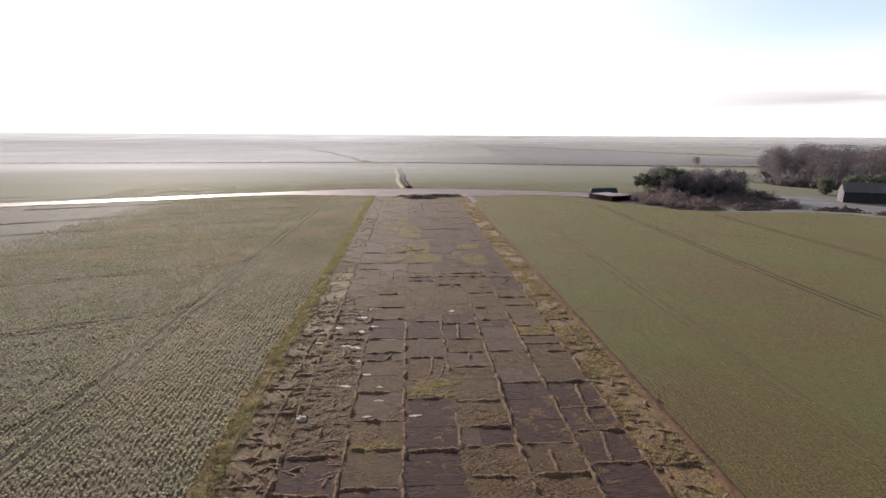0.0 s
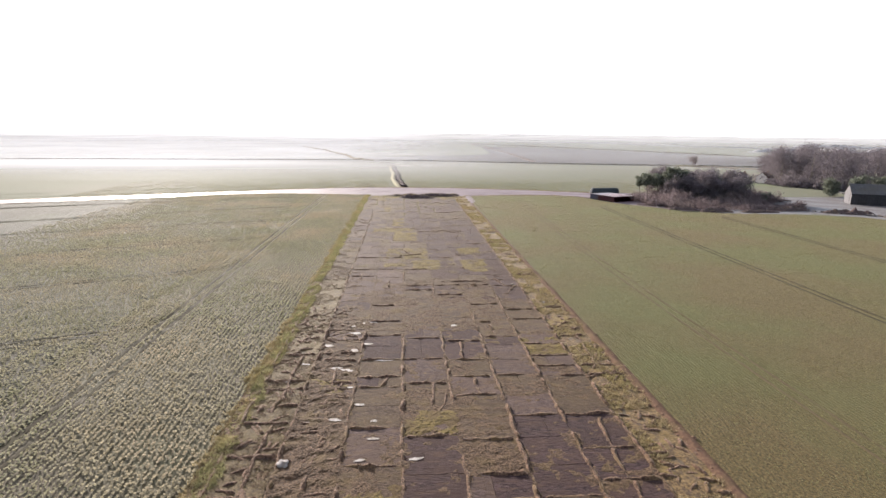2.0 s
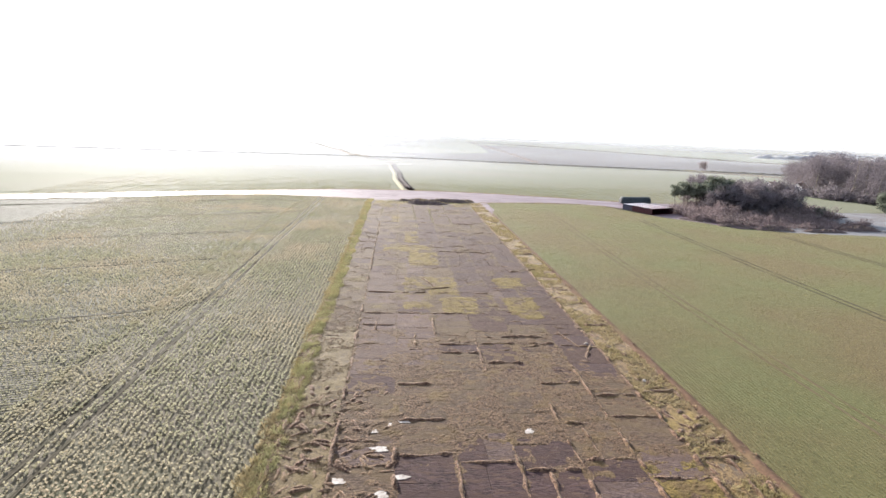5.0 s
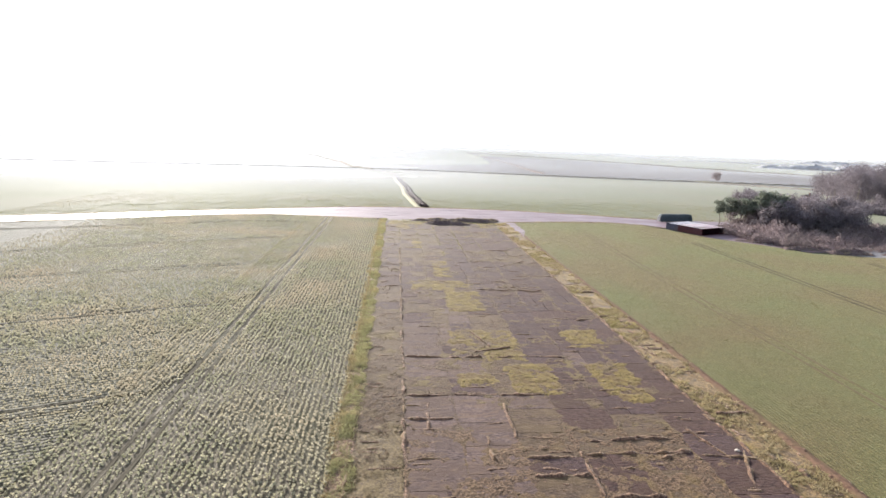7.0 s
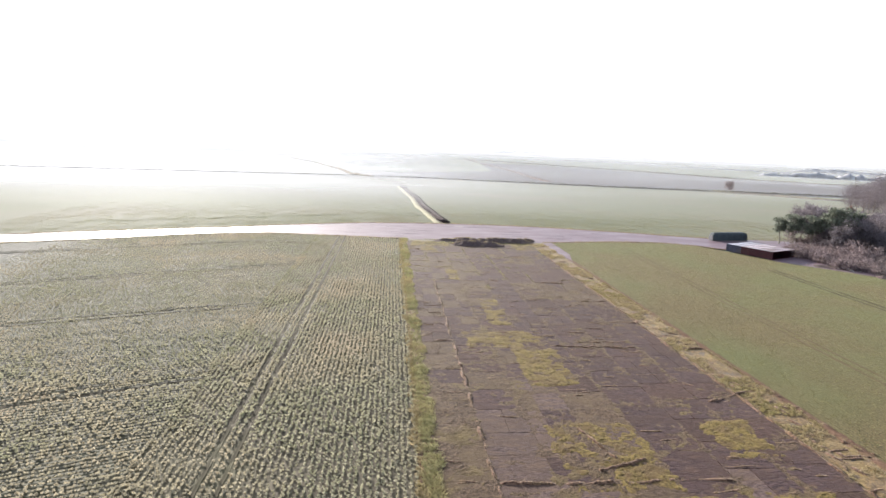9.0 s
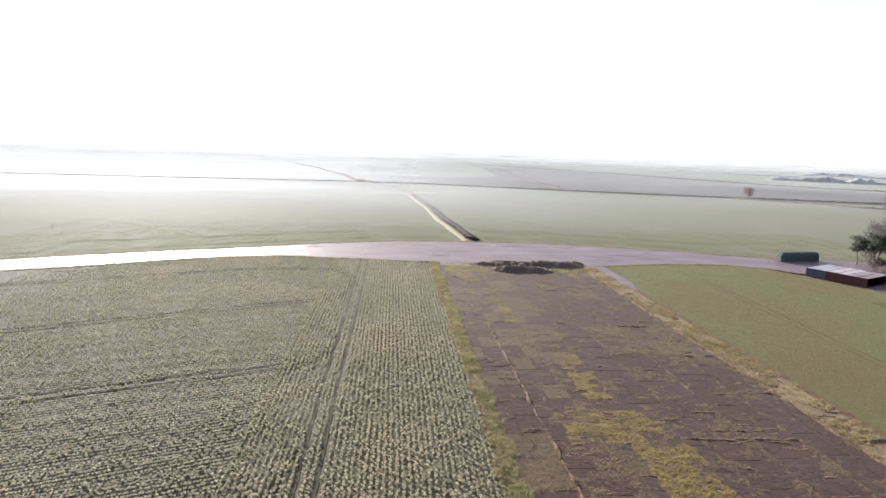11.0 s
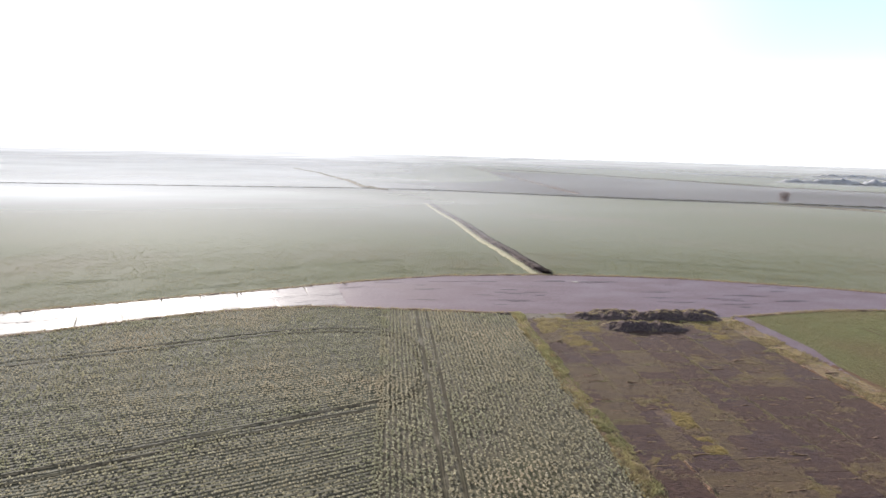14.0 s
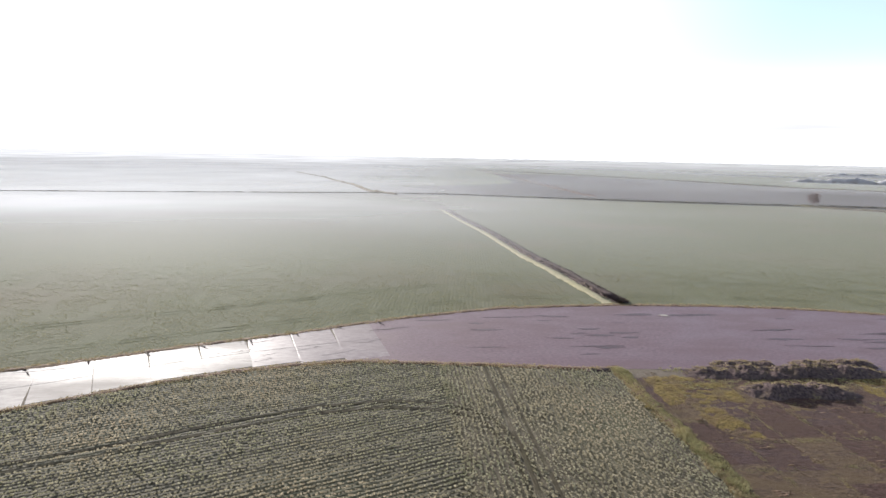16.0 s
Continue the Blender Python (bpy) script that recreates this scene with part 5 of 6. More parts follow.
tagged(bank, category="bank")
hedge("field_hedge", ((-900, 700), (-444, 770), (-281, 800), (-88, 851), (21, 839), (141, 776), (244, 722), (341, 686), (369, 620), (385, 560), (420, 500)), 1.9, 2.6,
      "low dark hedge between winter fields")
hedge("field_hedge", ((202, 838), (246, 1288), (244, 2100)), 2.4, 3.5, "thin dark hedge across a distant field", mat="mound", step=3)
hedge("field_hedge", ((341, 690), (460, 640), (700, 560), (1000, 480)), 2.2, 3, "low dark hedge between winter fields")
hedge("field_hedge", ((250, 2050), (402, 1868), (624, 1566), (767, 1322), (880, 1133), (1200, 900)), 3.0, 4, "long dark hedge across distant fields", step=4)
hedge("field_hedge", ((300, 2700), (540, 2386), (895, 2374), (1071, 2052), (1260, 1875), (1800, 1600)), 3.3, 6, "faint dark hedge in the misty distance", mat="hazed", step=6)
hedge("field_hedge", ((760, 3300), (1500, 2900), (2900, 2500)), 3.0, 14, "faint line of far trees under the horizon", mat="hazed", step=14)

# ---- trees ----
def limbs(h, spread, start, count, lean=0.0):
    """A tapered trunk with limbs; also gives the places where twigs grow."""
    v, f, tips = [], [], []

    def add(rows, sides):
        a, b = tube(rows, sides)
        f.extend([tuple(i + len(v) for i in q) for q in b])
        v.extend(a)
    top = Vector((lean * h, 0, h * 0.86))
    r0 = 0.022 * h
    rows = [((0, 0, -0.1), r0 * 1.25)]
    for i in range(1, 7):
        k = i / 6
        rows.append(((top.x * k + rng.normal(0, 0.012 * h), rng.normal(0, 0.012 * h), top.z * k), r0 * (1 - 0.85 * k) + 0.02))
    add(rows, 7)
    for i in range(count):
        k = start + (0.95 - start) * (i + 0.5) / count
        base = Vector((top.x * k, 0, top.z * k))
        a = i * 2.4 + rng.uniform(-0.4, 0.4)
        ln = spread * (1.0 - 0.45 * abs(k - 0.55)) * rng.uniform(0.75, 1.15)
        up = rng.uniform(0.25, 0.75) * ln * (0.6 + k * 0.5)
        end = base + Vector((math.cos(a) * ln, math.sin(a) * ln, up))
        midp = base.lerp(end, 0.5) + Vector((rng.normal(0, 0.15), rng.normal(0, 0.15), -0.06 * ln))
        add([(base, r0 * 0.42 * (1.15 - k)), (midp, r0 * 0.26 * (1.15 - k)), (end, 0.03)], 5)
        tips += [base.lerp(end, 0.55), midp, end, end]
        for j in range(3):
            st = base.lerp(end, rng.uniform(0.35, 0.9))
            e2 = st + Vector((rng.normal(0, 0.28) * ln, rng.normal(0, 0.28) * ln, rng.uniform(0.05, 0.4) * ln))
            add([(st, 0.05), (e2, 0.015)], 4)
            tips += [e2, st.lerp(e2, 0.6), e2]
    tips.append(top)
    return v, f, tips


def crown_slivers(tips, n, cloud, length, wide, flat=1.0):
    """Many thin twigs or needle tufts round the tips."""
    idx = rng.integers(0, len(tips), n)
    c = np.array([tuple(t) for t in tips])[idx] + rng.normal(0, 1, (n, 3)).clip(-2.3, 2.3) * cloud * (1, 1, flat)
    d = rng.normal(0, 1, (n, 3))
    d[:, 2] = np.abs(d[:, 2]) * 0.8 + 0.15
    d /= np.linalg.norm(d, axis=1)[:, None]
    s = np.cross(d, rng.normal(0, 1, (n, 3)))
    s /= np.linalg.norm(s, axis=1)[:, None]
    L = length * rng.uniform(0.5, 1.3, (n, 1))
    w = wide * rng.uniform(0.6, 1.3, (n, 1))
    V = np.stack([c - s * w, c + s * w, c + d * L], 1).reshape(-1, 3)
    return V, np.arange(3 * n).reshape(-1, 3)


def tree(name, h, spread, start, count, twig, twig_mat, label, n=2600, cloud=0.55, length=1.0, wide=0.07, flat=1.0):
    ob = thing(name, pose(0, 0, 0), label, "tree")
    v, f, tips = limbs(h, spread, start, count)
    t = mesh("trunk", v, f, "bark", smooth=True)
    t.parent = ob
    c = mesh("crown", *crown_slivers(tips, n, cloud, length, wide, flat), twig_mat)
    c.parent = ob
    c["label"] = twig
    return ob


def plant(ob, places, zs=None):
    """Stand one tree and its copies at (x, y, scale)."""
    for i, (x, y, s) in enumerate(places):
        m = pose(x, y, float(ground_z(y)) - 0.05, 0, 0, rng.uniform(0, 360))
        if i == 0:
            ob.matrix_world = m @ Matrix.Diagonal((s, s, s, 1))
        else:
            c = copy_thing(ob, m)
            c.scale = (s, s, s * rng.uniform(0.92, 1.08))


def spots(n, x0, x1, y0, y1, gap, test=None):
    out, tries = [], 0
    while len(out) < n and tries < 4000:
        tries += 1
        x, y = rng.uniform(x0, x1), rng.uniform(y0, y1)
        if (test is None or test(x, y)) and all((x - a) ** 2 + (y - b) ** 2 > gap * gap for a, b in out):
            out.append((x, y))
    return out


pine = tree("pine_tree", 11, 2.6, 0.45, 11, "dark green needle clumps", "pine", "dark pine tree with a bare lower trunk", 2400, 0.5, 0.5, 0.22, 0.6)
plant(pine, [(118.5, 262.0, 1.05), (125.5, 253.0, 1.3), (121.5, 257.0, 1.15), (129, 250, 1.25), (116.5, 266, 0.85), (133, 262, 1.1), (147, 252, 1.0)])
bare_a = tree("bare_tree", 11, 3.6, 0.28, 13, "fine brown winter twigs", "twig", "bare brown deciduous tree in winter", 2600, 0.75, 1.1, 0.085)
bare_b = tree("bare_tree", 10, 2.8, 0.2, 12, "fine brown winter twigs", "twig", "slender bare tree in a dense copse", 2600, 0.8, 1.1, 0.09)
sp = spots(38, 122, 158, 240, 272, 3.4, lambda x, y: y > 240 + max(0, 130 - x) * 0.8)
plant(bare_a, [(x, y, rng.uniform(0.75, 1.25)) for x, y in sp[::2]])
plant(bare_b, [(x, y, rng.uniform(0.75, 1.2)) for x, y in sp[1::2]])
ever = tree("evergreen_tree", 7, 2.6, 0.08, 14, "dense dark foliage", "pine", "dense dark evergreen tree at the edge of the yard", 3400, 0.6, 0.6, 0.2)
plant(ever, [(172, 249, 0.45), (168, 243, 0.5), (163, 239, 0.55), (222, 256, 1.3), (230, 250, 1.5), (240, 248, 1.4), (252, 246, 1.5), (214, 262, 1.2)])
mid_tree = tree("bare_tree", 9, 3.8, 0.2, 13, "hazy fine brown twigs", "scrub", "rounded bare tree standing alone by a hedge", 2000, 1.0, 1.0, 0.08)
plant(mid_tree, [(379, 703, 1.3), (300, 420, 1.2), (318, 425, 1.1), (292, 395, 0.9), (286, 372, 0.8)])

# the dark wood behind the farm, and far woods
wood_v, wood_f = crown_slivers(limbs(20, 6.0, 0.18, 16)[2], 3000, 1.9, 1.5, 0.11)
trunk_v, trunk_f, _ = limbs(20, 6.0, 0.18, 10)
sp = spots(150, 232, 440, 240, 520, 6.2, lambda x, y: y > 250 + max(0, 262 - x) * 1.6 and y < 330 + (x - 232) * 1.2 and y > 236 + max(0, (x - 300)) * 0.1)
sp += [(246, 345), (251, 352), (256, 360), (262, 370), (268, 380), (272, 392), (278, 402), (284, 412), (290, 424), (296, 436), (268, 350), (258, 338), (264, 330), (276, 362), (284, 376), (292, 392)]
p = np.array([(x, y, 0) for x, y in sp])
p[:, 2] = ground_z(p[:, 1])
tagged(scatter("wood_crowns", wood_v, wood_f, p, 0.9 + 0.1 * hash_noise(p[:, 0], p[:, 1], 30), "twig", 0.02, 0.06), "dense dark brown wood of bare winter trees", "wood", kind="stuff")
tagged(mesh("wood_trunks", *scatter_arrays(np.array(trunk_v), np.array(trunk_f), p, np.full(len(p), 0.95), 0.02, 0.1), "bark"),
       "trunks and limbs of the dark wood", "wood", kind="stuff")
hedge("far_wood", ((1010, 1570), (1150, 1490), (1320, 1430), (1500, 1330), (1700, 1300)), 12.0, 40, "hazy dark strip of woodland across the far fields", mat="hazed", step=7, even=0.45)
hedge("far_wood", ((1500, 2080), (1650, 1980), (1900, 1900), (2200, 1800)), 11.0, 50, "faint hazy strip of woodland near the horizon", mat="hazed", step=9, even=0.45)
hedge("far_wood", ((560, 3360), (700, 3390), (830, 3380)), 10.0, 50, "faint hazy strip of woodland near the horizon", mat="hazed", step=10, even=0.45)

# bramble scrub between copse and field
bush_v, bush_f = crown_slivers([Vector((rng.normal(0, 0.7), rng.normal(0, 0.7), abs(rng.normal(0.7, 0.4)))) for i in range(24)], 240, 0.35, 0.7, 0.07)
sp = spots(620, 104, 172, 206, 266, 1.5, lambda x, y: (y < 250 or x > 122) and y > np.interp(x, (102, 110, 131, 154, 172), (228, 214, 211, 212, 222)) and not (x > 158 and y > 222 and y < 238))
p = np.array([(x, y, 0.0) for x, y in sp])
tagged(scatter("bramble_scrub", bush_v, bush_f, p, np.interp(p[:, 1], (212, 240), (0.8, 1.45)) + 0.35 * hash_noise(p[:, 0], p[:, 1], 7), "scrub", 0.1, 0.3), "reddish-brown tangle of bare scrub before the copse",
       "scrub", kind="stuff")

sp = spots(230, 226, 330, 242, 420, 3.0, lambda x, y: y > 252 + max(0, 262 - x) * 1.6 and y < 345 + (x - 232) * 1.2 and y < 262 + max(0, 262 - x) * 2.4 + max(0, x - 262) * 0.5)
p = np.array([(x, y, 0.0) for x, y in sp])
tagged(scatter("wood_undergrowth", bush_v, bush_f, p, 2.6 + 0.8 * hash_noise(p[:, 0], p[:, 1], 7), "twig", 0.1, 0.3), "dark bare undergrowth along the edge of the wood",
       "scrub", kind="stuff")

# ---- rubble along the yard ----
for x, y, l, d, h, t, mt, lb in ((103, 226, 9, 4, 0.9, -30, "mound", "low heap of earth and roots by the containers"),
                                 (112, 213, 12, 4, 1.4, -20, "mound", "long overgrown heap of earth at the field edge"),
                                 (123, 208.5, 13, 5, 1.9, -8, "mound", "rounded heap of dark earth at the field edge"),
                                 (140, 206.5, 16, 4, 1.2, 0, "mound", "long low heap of earth at the field edge"),
                                 (157, 212, 15, 6, 2.0, 8, "mound", "dark heap of spoil beside the yard"),
                                 (174, 203, 18, 6, 2.2, -22, "mound", "long dark heap of spoil at the field edge"),
                                 (187, 190, 16, 6, 1.8, -25, "rubble", "large heap of broken concrete by the barn"),
                                 (176, 243, 8, 3, 0.9, 5, "mound", "low dark heap in the middle of the yard"),
                                 (205, 202, 18, 6, 1.6, -10, "rubble", "heap of broken concrete and soil by the barn")):
    heap("rubble_heap" if mt == "rubble" else "earth_mound", x, y, l, d, h, t, mt, lb, "heap", "heaps round the yard", spin=x)
for i in range(90):
    x = rng.uniform(164, 202)
    boulder("concrete_chunk", x, 207 - (x - 166) * 0.55 + rng.normal(0, 3), 0.1, rng.uniform(0.4, 1.5), "rubble" if i % 7 else "pale",
            "grey chunk of broken concrete in the rubble", "rubble", "concrete chunks", 0.6)
for i in range(16):
    x = rng.uniform(98, 112)
    boulder("concrete_chunk", x, 231 - (x - 98) * 1.1 + rng.normal(0, 1.5), 0.05, rng.uniform(0.4, 1.2), "rubble" if i % 3 else "pale",
            "grey chunk of broken concrete in the rubble", "rubble", "concrete chunks", 0.5)

# ---- shipping containers and lorry ----
def container(colour, roof, label):
    """A 12.2 m steel container, its long side along x, its origin at a lower corner."""
    ob = thing("shipping_container", pose(0, 0, 0), label, "container", "row of containers")
    L, W, H = 12.2, 2.42, 2.4
    for side, y0 in (("long_side", 0.03), ("long_side", W - 0.03)):
        bm = bmesh.new()
        n = 86
        vs = []
        for i in range(n + 1):
            x = 0.12 + (L - 0.24) * i / n
            d = 0.036 if i % 4 in (1, 2) else 0.0
            y = y0 + (d if y0 < 1 else -d)
            vs.append((bm.verts.new((x, y, 0.14)), bm.verts.new((x, y, H - 0.1))))
        for (a, b), (c, d) in zip(vs, vs[1:]):
            bm.faces.new((a, c, d, b))
        bmesh.ops.solidify(bm, geom=bm.faces[:], thickness=0.004)
        part(side, bm, colour, ob)
    bm = bmesh.new()
    n = 44
    vs = []
    for i in range(n + 1):
        x = 0.1 + (L - 0.2) * i / n
        z = H - (0.02 if i % 4 in (1, 2) else 0.0)
        vs.append((bm.verts.new((x, 0.06, z)), bm.verts.new((x, W - 0.06, z))))
    for (a, b), (c, d) in zip(vs, vs[1:]):
        bm.faces.new((a, c, d, b))
    bmesh.ops.solidify(bm, geom=bm.faces[:], thickness=0.004)
    part("roof", bm, roof, ob, "pale weathered steel roof")
    part("floor", boxed(0.05, L - 0.05, 0.05, W - 0.05, 0.03, 0.15), "black", ob)
    for x in (0.0, L - 0.13):
        for y in (0.0, W - 0.13):
            part("corner_post", boxed(x, x + 0.13, y, y + 0.13, 0.0, H + 0.01, 0.012), colour, ob)
    for y in (0.0, W - 0.09):
        part("bottom_rail", boxed(0.1, L - 0.1, y, y + 0.09, 0.02, 0.17), colour, ob)
        part("top_rail", boxed(0.1, L - 0.1, y, y + 0.07, H - 0.1, H), colour, ob)
    for y0, y1 in ((0.12, W / 2 - 0.01), (W / 2 + 0.01, W - 0.12)):
        d = part("door", boxed(0.02, 0.07, y0, y1, 0.16, H - 0.06, 0.012), colour, ob)
        for k in (0.3, 0.7):
            y = y0 + (y1 - y0) * k
            part("lock_bar", boxed(-0.03, 0.0, y - 0.018, y + 0.018, 0.2, H - 0.12), "black", d)
    part("end_wall", boxed(L - 0.09, L - 0.04, 0.1, W - 0.1, 0.14, H - 0.06), colour, ob)
    return ob


TURN = 25
ux, uy = math.cos(radians(TURN)), math.sin(radians(TURN))
red_box = container("crimson", "roof_red", "dark red steel shipping container beside the yard")
blue_box = container("navy", "roof_navy", "dark blue steel shipping container beside the yard")
for i in range(6):
    src = red_box if i < 4 else blue_box
    m = pose(91.8 - uy * 2.46 * i, 235.6 + ux * 2.46 * i, 0.03, 0, 0, TURN)
    if i in (0, 4):
        src.matrix_world = m
    else:
        copy_thing(src, m)


def tarp_stack(m):
    """A long low stack under a tarpaulin with rounded ends, along x."""
    ob = thing("covered_stack", m, "long farm stack under a dark grey-green tarpaulin with a pale end", "stack")
    L, W, H = 14.6, 3.2, 2.9
    n, k = 60, 18
    us, ts = np.linspace(-1, 1, n), np.linspace(0, math.pi, k)
    U, T = np.meshgrid(us, ts, indexing="ij")
    end = np.clip(1 - np.abs(U) ** 18, 0, 1) ** 0.5
    cx, cz = np.cos(T), np.sin(T)
    Y = np.sign(cx) * np.abs(cx) ** 0.45 * W / 2 * (0.55 + 0.45 * end)
    Z = np.abs(cz) ** 0.5 * H * (0.6 + 0.4 * end) * (1 + 0.02 * hash_noise(U * 9, T, 0.9))
    X = U * L / 2 + 0.05 * hash_noise(T * 3, U * 6, 0.8)
    t = mesh("tarpaulin", np.stack([X, Y, Z], -1).reshape(-1, 3), grid_faces(n, k), "tarp", smooth=True)
    t.parent = ob
    for x, mt, nm, lb in ((-L / 2 + 0.05, "board", "end_sheet", "pale grey end sheet"), (L / 2 - 0.05, "tarp", "end_sheet", "")):
        bm = bmesh.new()
        ring = []
        for a in ts:
            y = math.copysign(abs(math.cos(a)) ** 0.45, math.cos(a)) * W / 2 * 0.62
            ring.append(bm.verts.new((x, y, abs(math.sin(a)) ** 0.5 * H * 0.66)))
        f = bm.faces.new(ring)
        e = bmesh.ops.extrude_face_region(bm, geom=[f])
        bmesh.ops.translate(bm, vec=(-0.3 if x < 0 else 0.3, 0, 0), verts=[v for v in e["geom"] if isinstance(v, bmesh.types.BMVert)])
        bmesh.ops.recalc_face_normals(bm, faces=bm.faces)
        part(nm, bm, mt, ob, lb)
    for q in range(6):
        x = -L / 2 + 1.4 + q * 2.35
        bm = bmesh.new()
        prev = None
        for a in ts:
            y = math.copysign(abs(math.cos(a)) ** 0.45, math.cos(a)) * (W / 2 + 0.03)
            z = abs(math.sin(a)) ** 0.5 * (H + 0.05)
            pair = (bm.verts.new((x - 0.05, y, z)), bm.verts.new((x + 0.05, y, z)))
            if prev:
                bm.faces.new((prev[0], prev[1], pair[1], pair[0]))
            prev = pair
        bmesh.ops.solidify(bm, geom=bm.faces[:], thickness=0.02)
        part("strap", bm, "black", ob)
    for y in (-W / 2 - 0.15, W / 2 + 0.0):
        part("weight_board", boxed(-L / 2 + 0.5, L / 2 - 0.5, y, y + 0.15, 0.0, 0.12, 0.01), "bark", ob)
    return ob


tarp_stack(pose(100.4, 271.0, 0.03, 0, 0, 9))

# ---- farm buildings ----
def barn(m, length, width, eave, ridge_h):
    """A steel barn, its near gable at x = 0 and its ridge along x."""
    ob = thing("barn", m, "dark sheeted barn with a pale boarded gable and double door", "barn")
    for y in (0.0, width - 0.16):
        bm = bmesh.new()
        n = int(length / 0.5)
        vs = []
        for i in range(n + 1):
            x = length * i / n
            o = 0.05 if i % 2 else 0.0
            vs.append((bm.verts.new((x, y + o, 0)), bm.verts.new((x, y + o, eave))))
        for (a, b), (c, d) in zip(vs, vs[1:]):
            bm.faces.new((a, c, d, b))
        bmesh.ops.solidify(bm, geom=bm.faces[:], thickness=0.05)
        part("side_wall", bm, "sheet", ob, "dark corrugated side wall")
    for x in (0.0, length - 0.12):
        bm = bmesh.new()
        prof = [(0.05, 0), (width - 0.05, 0), (width - 0.05, eave), (width / 2, ridge_h - 0.1), (0.05, eave)]
        f = bm.faces.new([bm.verts.new((x, y, z)) for y, z in prof])
        e = bmesh.ops.extrude_face_region(bm, geom=[f])
        bmesh.ops.translate(bm, vec=(0.12, 0, 0), verts=[v for v in e["geom"] if isinstance(v, bmesh.types.BMVert)])
        bmesh.ops.recalc_face_normals(bm, faces=bm.faces)
        part("gable", bm, "board" if x == 0 else "sheet", ob)
    for s in (0, 1):
        bm = bmesh.new()
        n = int(length / 0.6)
        vs = []
        for i in range(n + 1):
            x = -0.3 + (length + 0.6) * i / n
            o = 0.05 if i % 2 else 0.0
            y0, y1 = (-0.35, width / 2) if s == 0 else (width + 0.35, width / 2)
            vs.append((bm.verts.new((x, y0, eave - 0.2 + o)), bm.verts.new((x, y1, ridge_h + o))))
        for (a, b), (c, d) in zip(vs, vs[1:]):
            bm.faces.new((a, c, d, b))
        bmesh.ops.solidify(bm, geom=bm.faces[:], thickness=0.06)
        part("roof_slope", bm, "slate", ob, "grey corrugated roof slope")
    part("ridge_cap", boxed(-0.3, length + 0.3, width / 2 - 0.25, width / 2 + 0.25, ridge_h + 0.02, ridge_h + 0.14, 0.05), "slate", ob)
    for y0, y1 in ((width * 0.25, width * 0.5 - 0.03), (width * 0.5 + 0.03, width * 0.75)):
        d = part("barn_door", boxed(-0.1, -0.02, y0, y1, 0.05, eave * 0.8, 0.015), "board", ob, "pale sliding door leaf")
        part("door_brace", boxed(-0.13, -0.1, y0 + 0.1, y1 - 0.1, eave * 0.38, eave * 0.42), "board", d)
    for y in (0.02, width - 0.24):
        part("corner_trim", boxed(-0.07, -0.006, y, y + 0.22, 0.0, eave - 0.12), "sheet", ob)
    part("door_rail", boxed(-0.16, -0.1, width * 0.2, width * 0.8, eave * 0.8 + 0.03, eave * 0.8 + 0.16), "sheet", ob)
    part("gable_trim", boxed(-0.06, -0.005, 0.1, width - 0.1, eave - 0.1, eave + 0.12), "sheet", ob)
    return ob


barn(pose(198.5, 230.9, 0.0, 0, 0, -25), 23, 10, 5.0, 8.9)


def house(m, length, width, eave, ridge_h, windows, label):
    ob = thing("farm_house", m, label, "house")
    part("wall", boxed(0, length, 0, width, 0, eave, 0.02), "render", ob)
    for s in (-1, 1):
        bm = bmesh.new()
        y0 = width / 2 + s * (width / 2 + 0.35)
        vs = [bm.verts.new(q) for q in ((-0.25, y0, eave - 0.2), (length + 0.25, y0, eave - 0.2), (length + 0.25, width / 2, ridge_h), (-0.25, width / 2, ridge_h))]
        bm.faces.new(vs)
        bmesh.ops.solidify(bm, geom=bm.faces[:], thickness=0.14)
        r = part("roof", bm, "tile", ob)
        if s > 0:
            part("chimney", boxed(length - 1.2, length - 0.5, width / 2 - 0.3, width / 2 + 0.3, ridge_h - 0.4, ridge_h + 1.1, 0.02), "tile", r)
    for x in (0.0, length - 0.12):
        bm = bmesh.new()
        f = bm.faces.new([bm.verts.new((x, y, z)) for y, z in ((0.0, eave), (width, eave), (width / 2, ridge_h - 0.12))])
        e = bmesh.ops.extrude_face_region(bm, geom=[f])
        bmesh.ops.translate(bm, vec=(0.12, 0, 0), verts=[v for v in e["geom"] if isinstance(v, bmesh.types.BMVert)])
        bmesh.ops.recalc_face_normals(bm, faces=bm.faces)
        part("gable", bm, "render", ob)
    for x, z in windows:
        w = part("window", boxed(x, x + 1.0, -0.05, 0.03, z, z + 1.2, 0.01), "white", ob)
        part("pane", boxed(x + 0.08, x + 0.92, -0.06, -0.052, z + 0.08, z + 1.12), "glass", w)
    return ob


house(pose(228.0, 332.0, 0.0, 0, 0, 35), 9, 7, 3.6, 6.6, ((1.2, 1.0), (4.0, 1.0), (6.8, 1.0)), "small pale pink house with a tiled roof by the wood")
house(pose(233.0, 366.0, 0.0, 0, 0, 20), 6, 5, 2.6, 4.4, ((1.2, 0.9), (3.6, 0.9)), "small white cottage among trees by the wood")
lawn = sheet("lawn", np.linspace(182, 232, 20), np.interp(np.linspace(182, 232, 20), (182, 232), (256, 262)), np.interp(np.linspace(182, 232, 20), (182, 205, 232), (300, 322, 300)),
             20, "north", 0.06, 0.04, 3)
tagged(lawn, "patch of bright green grass beside the wood", "lawn", kind="structure")

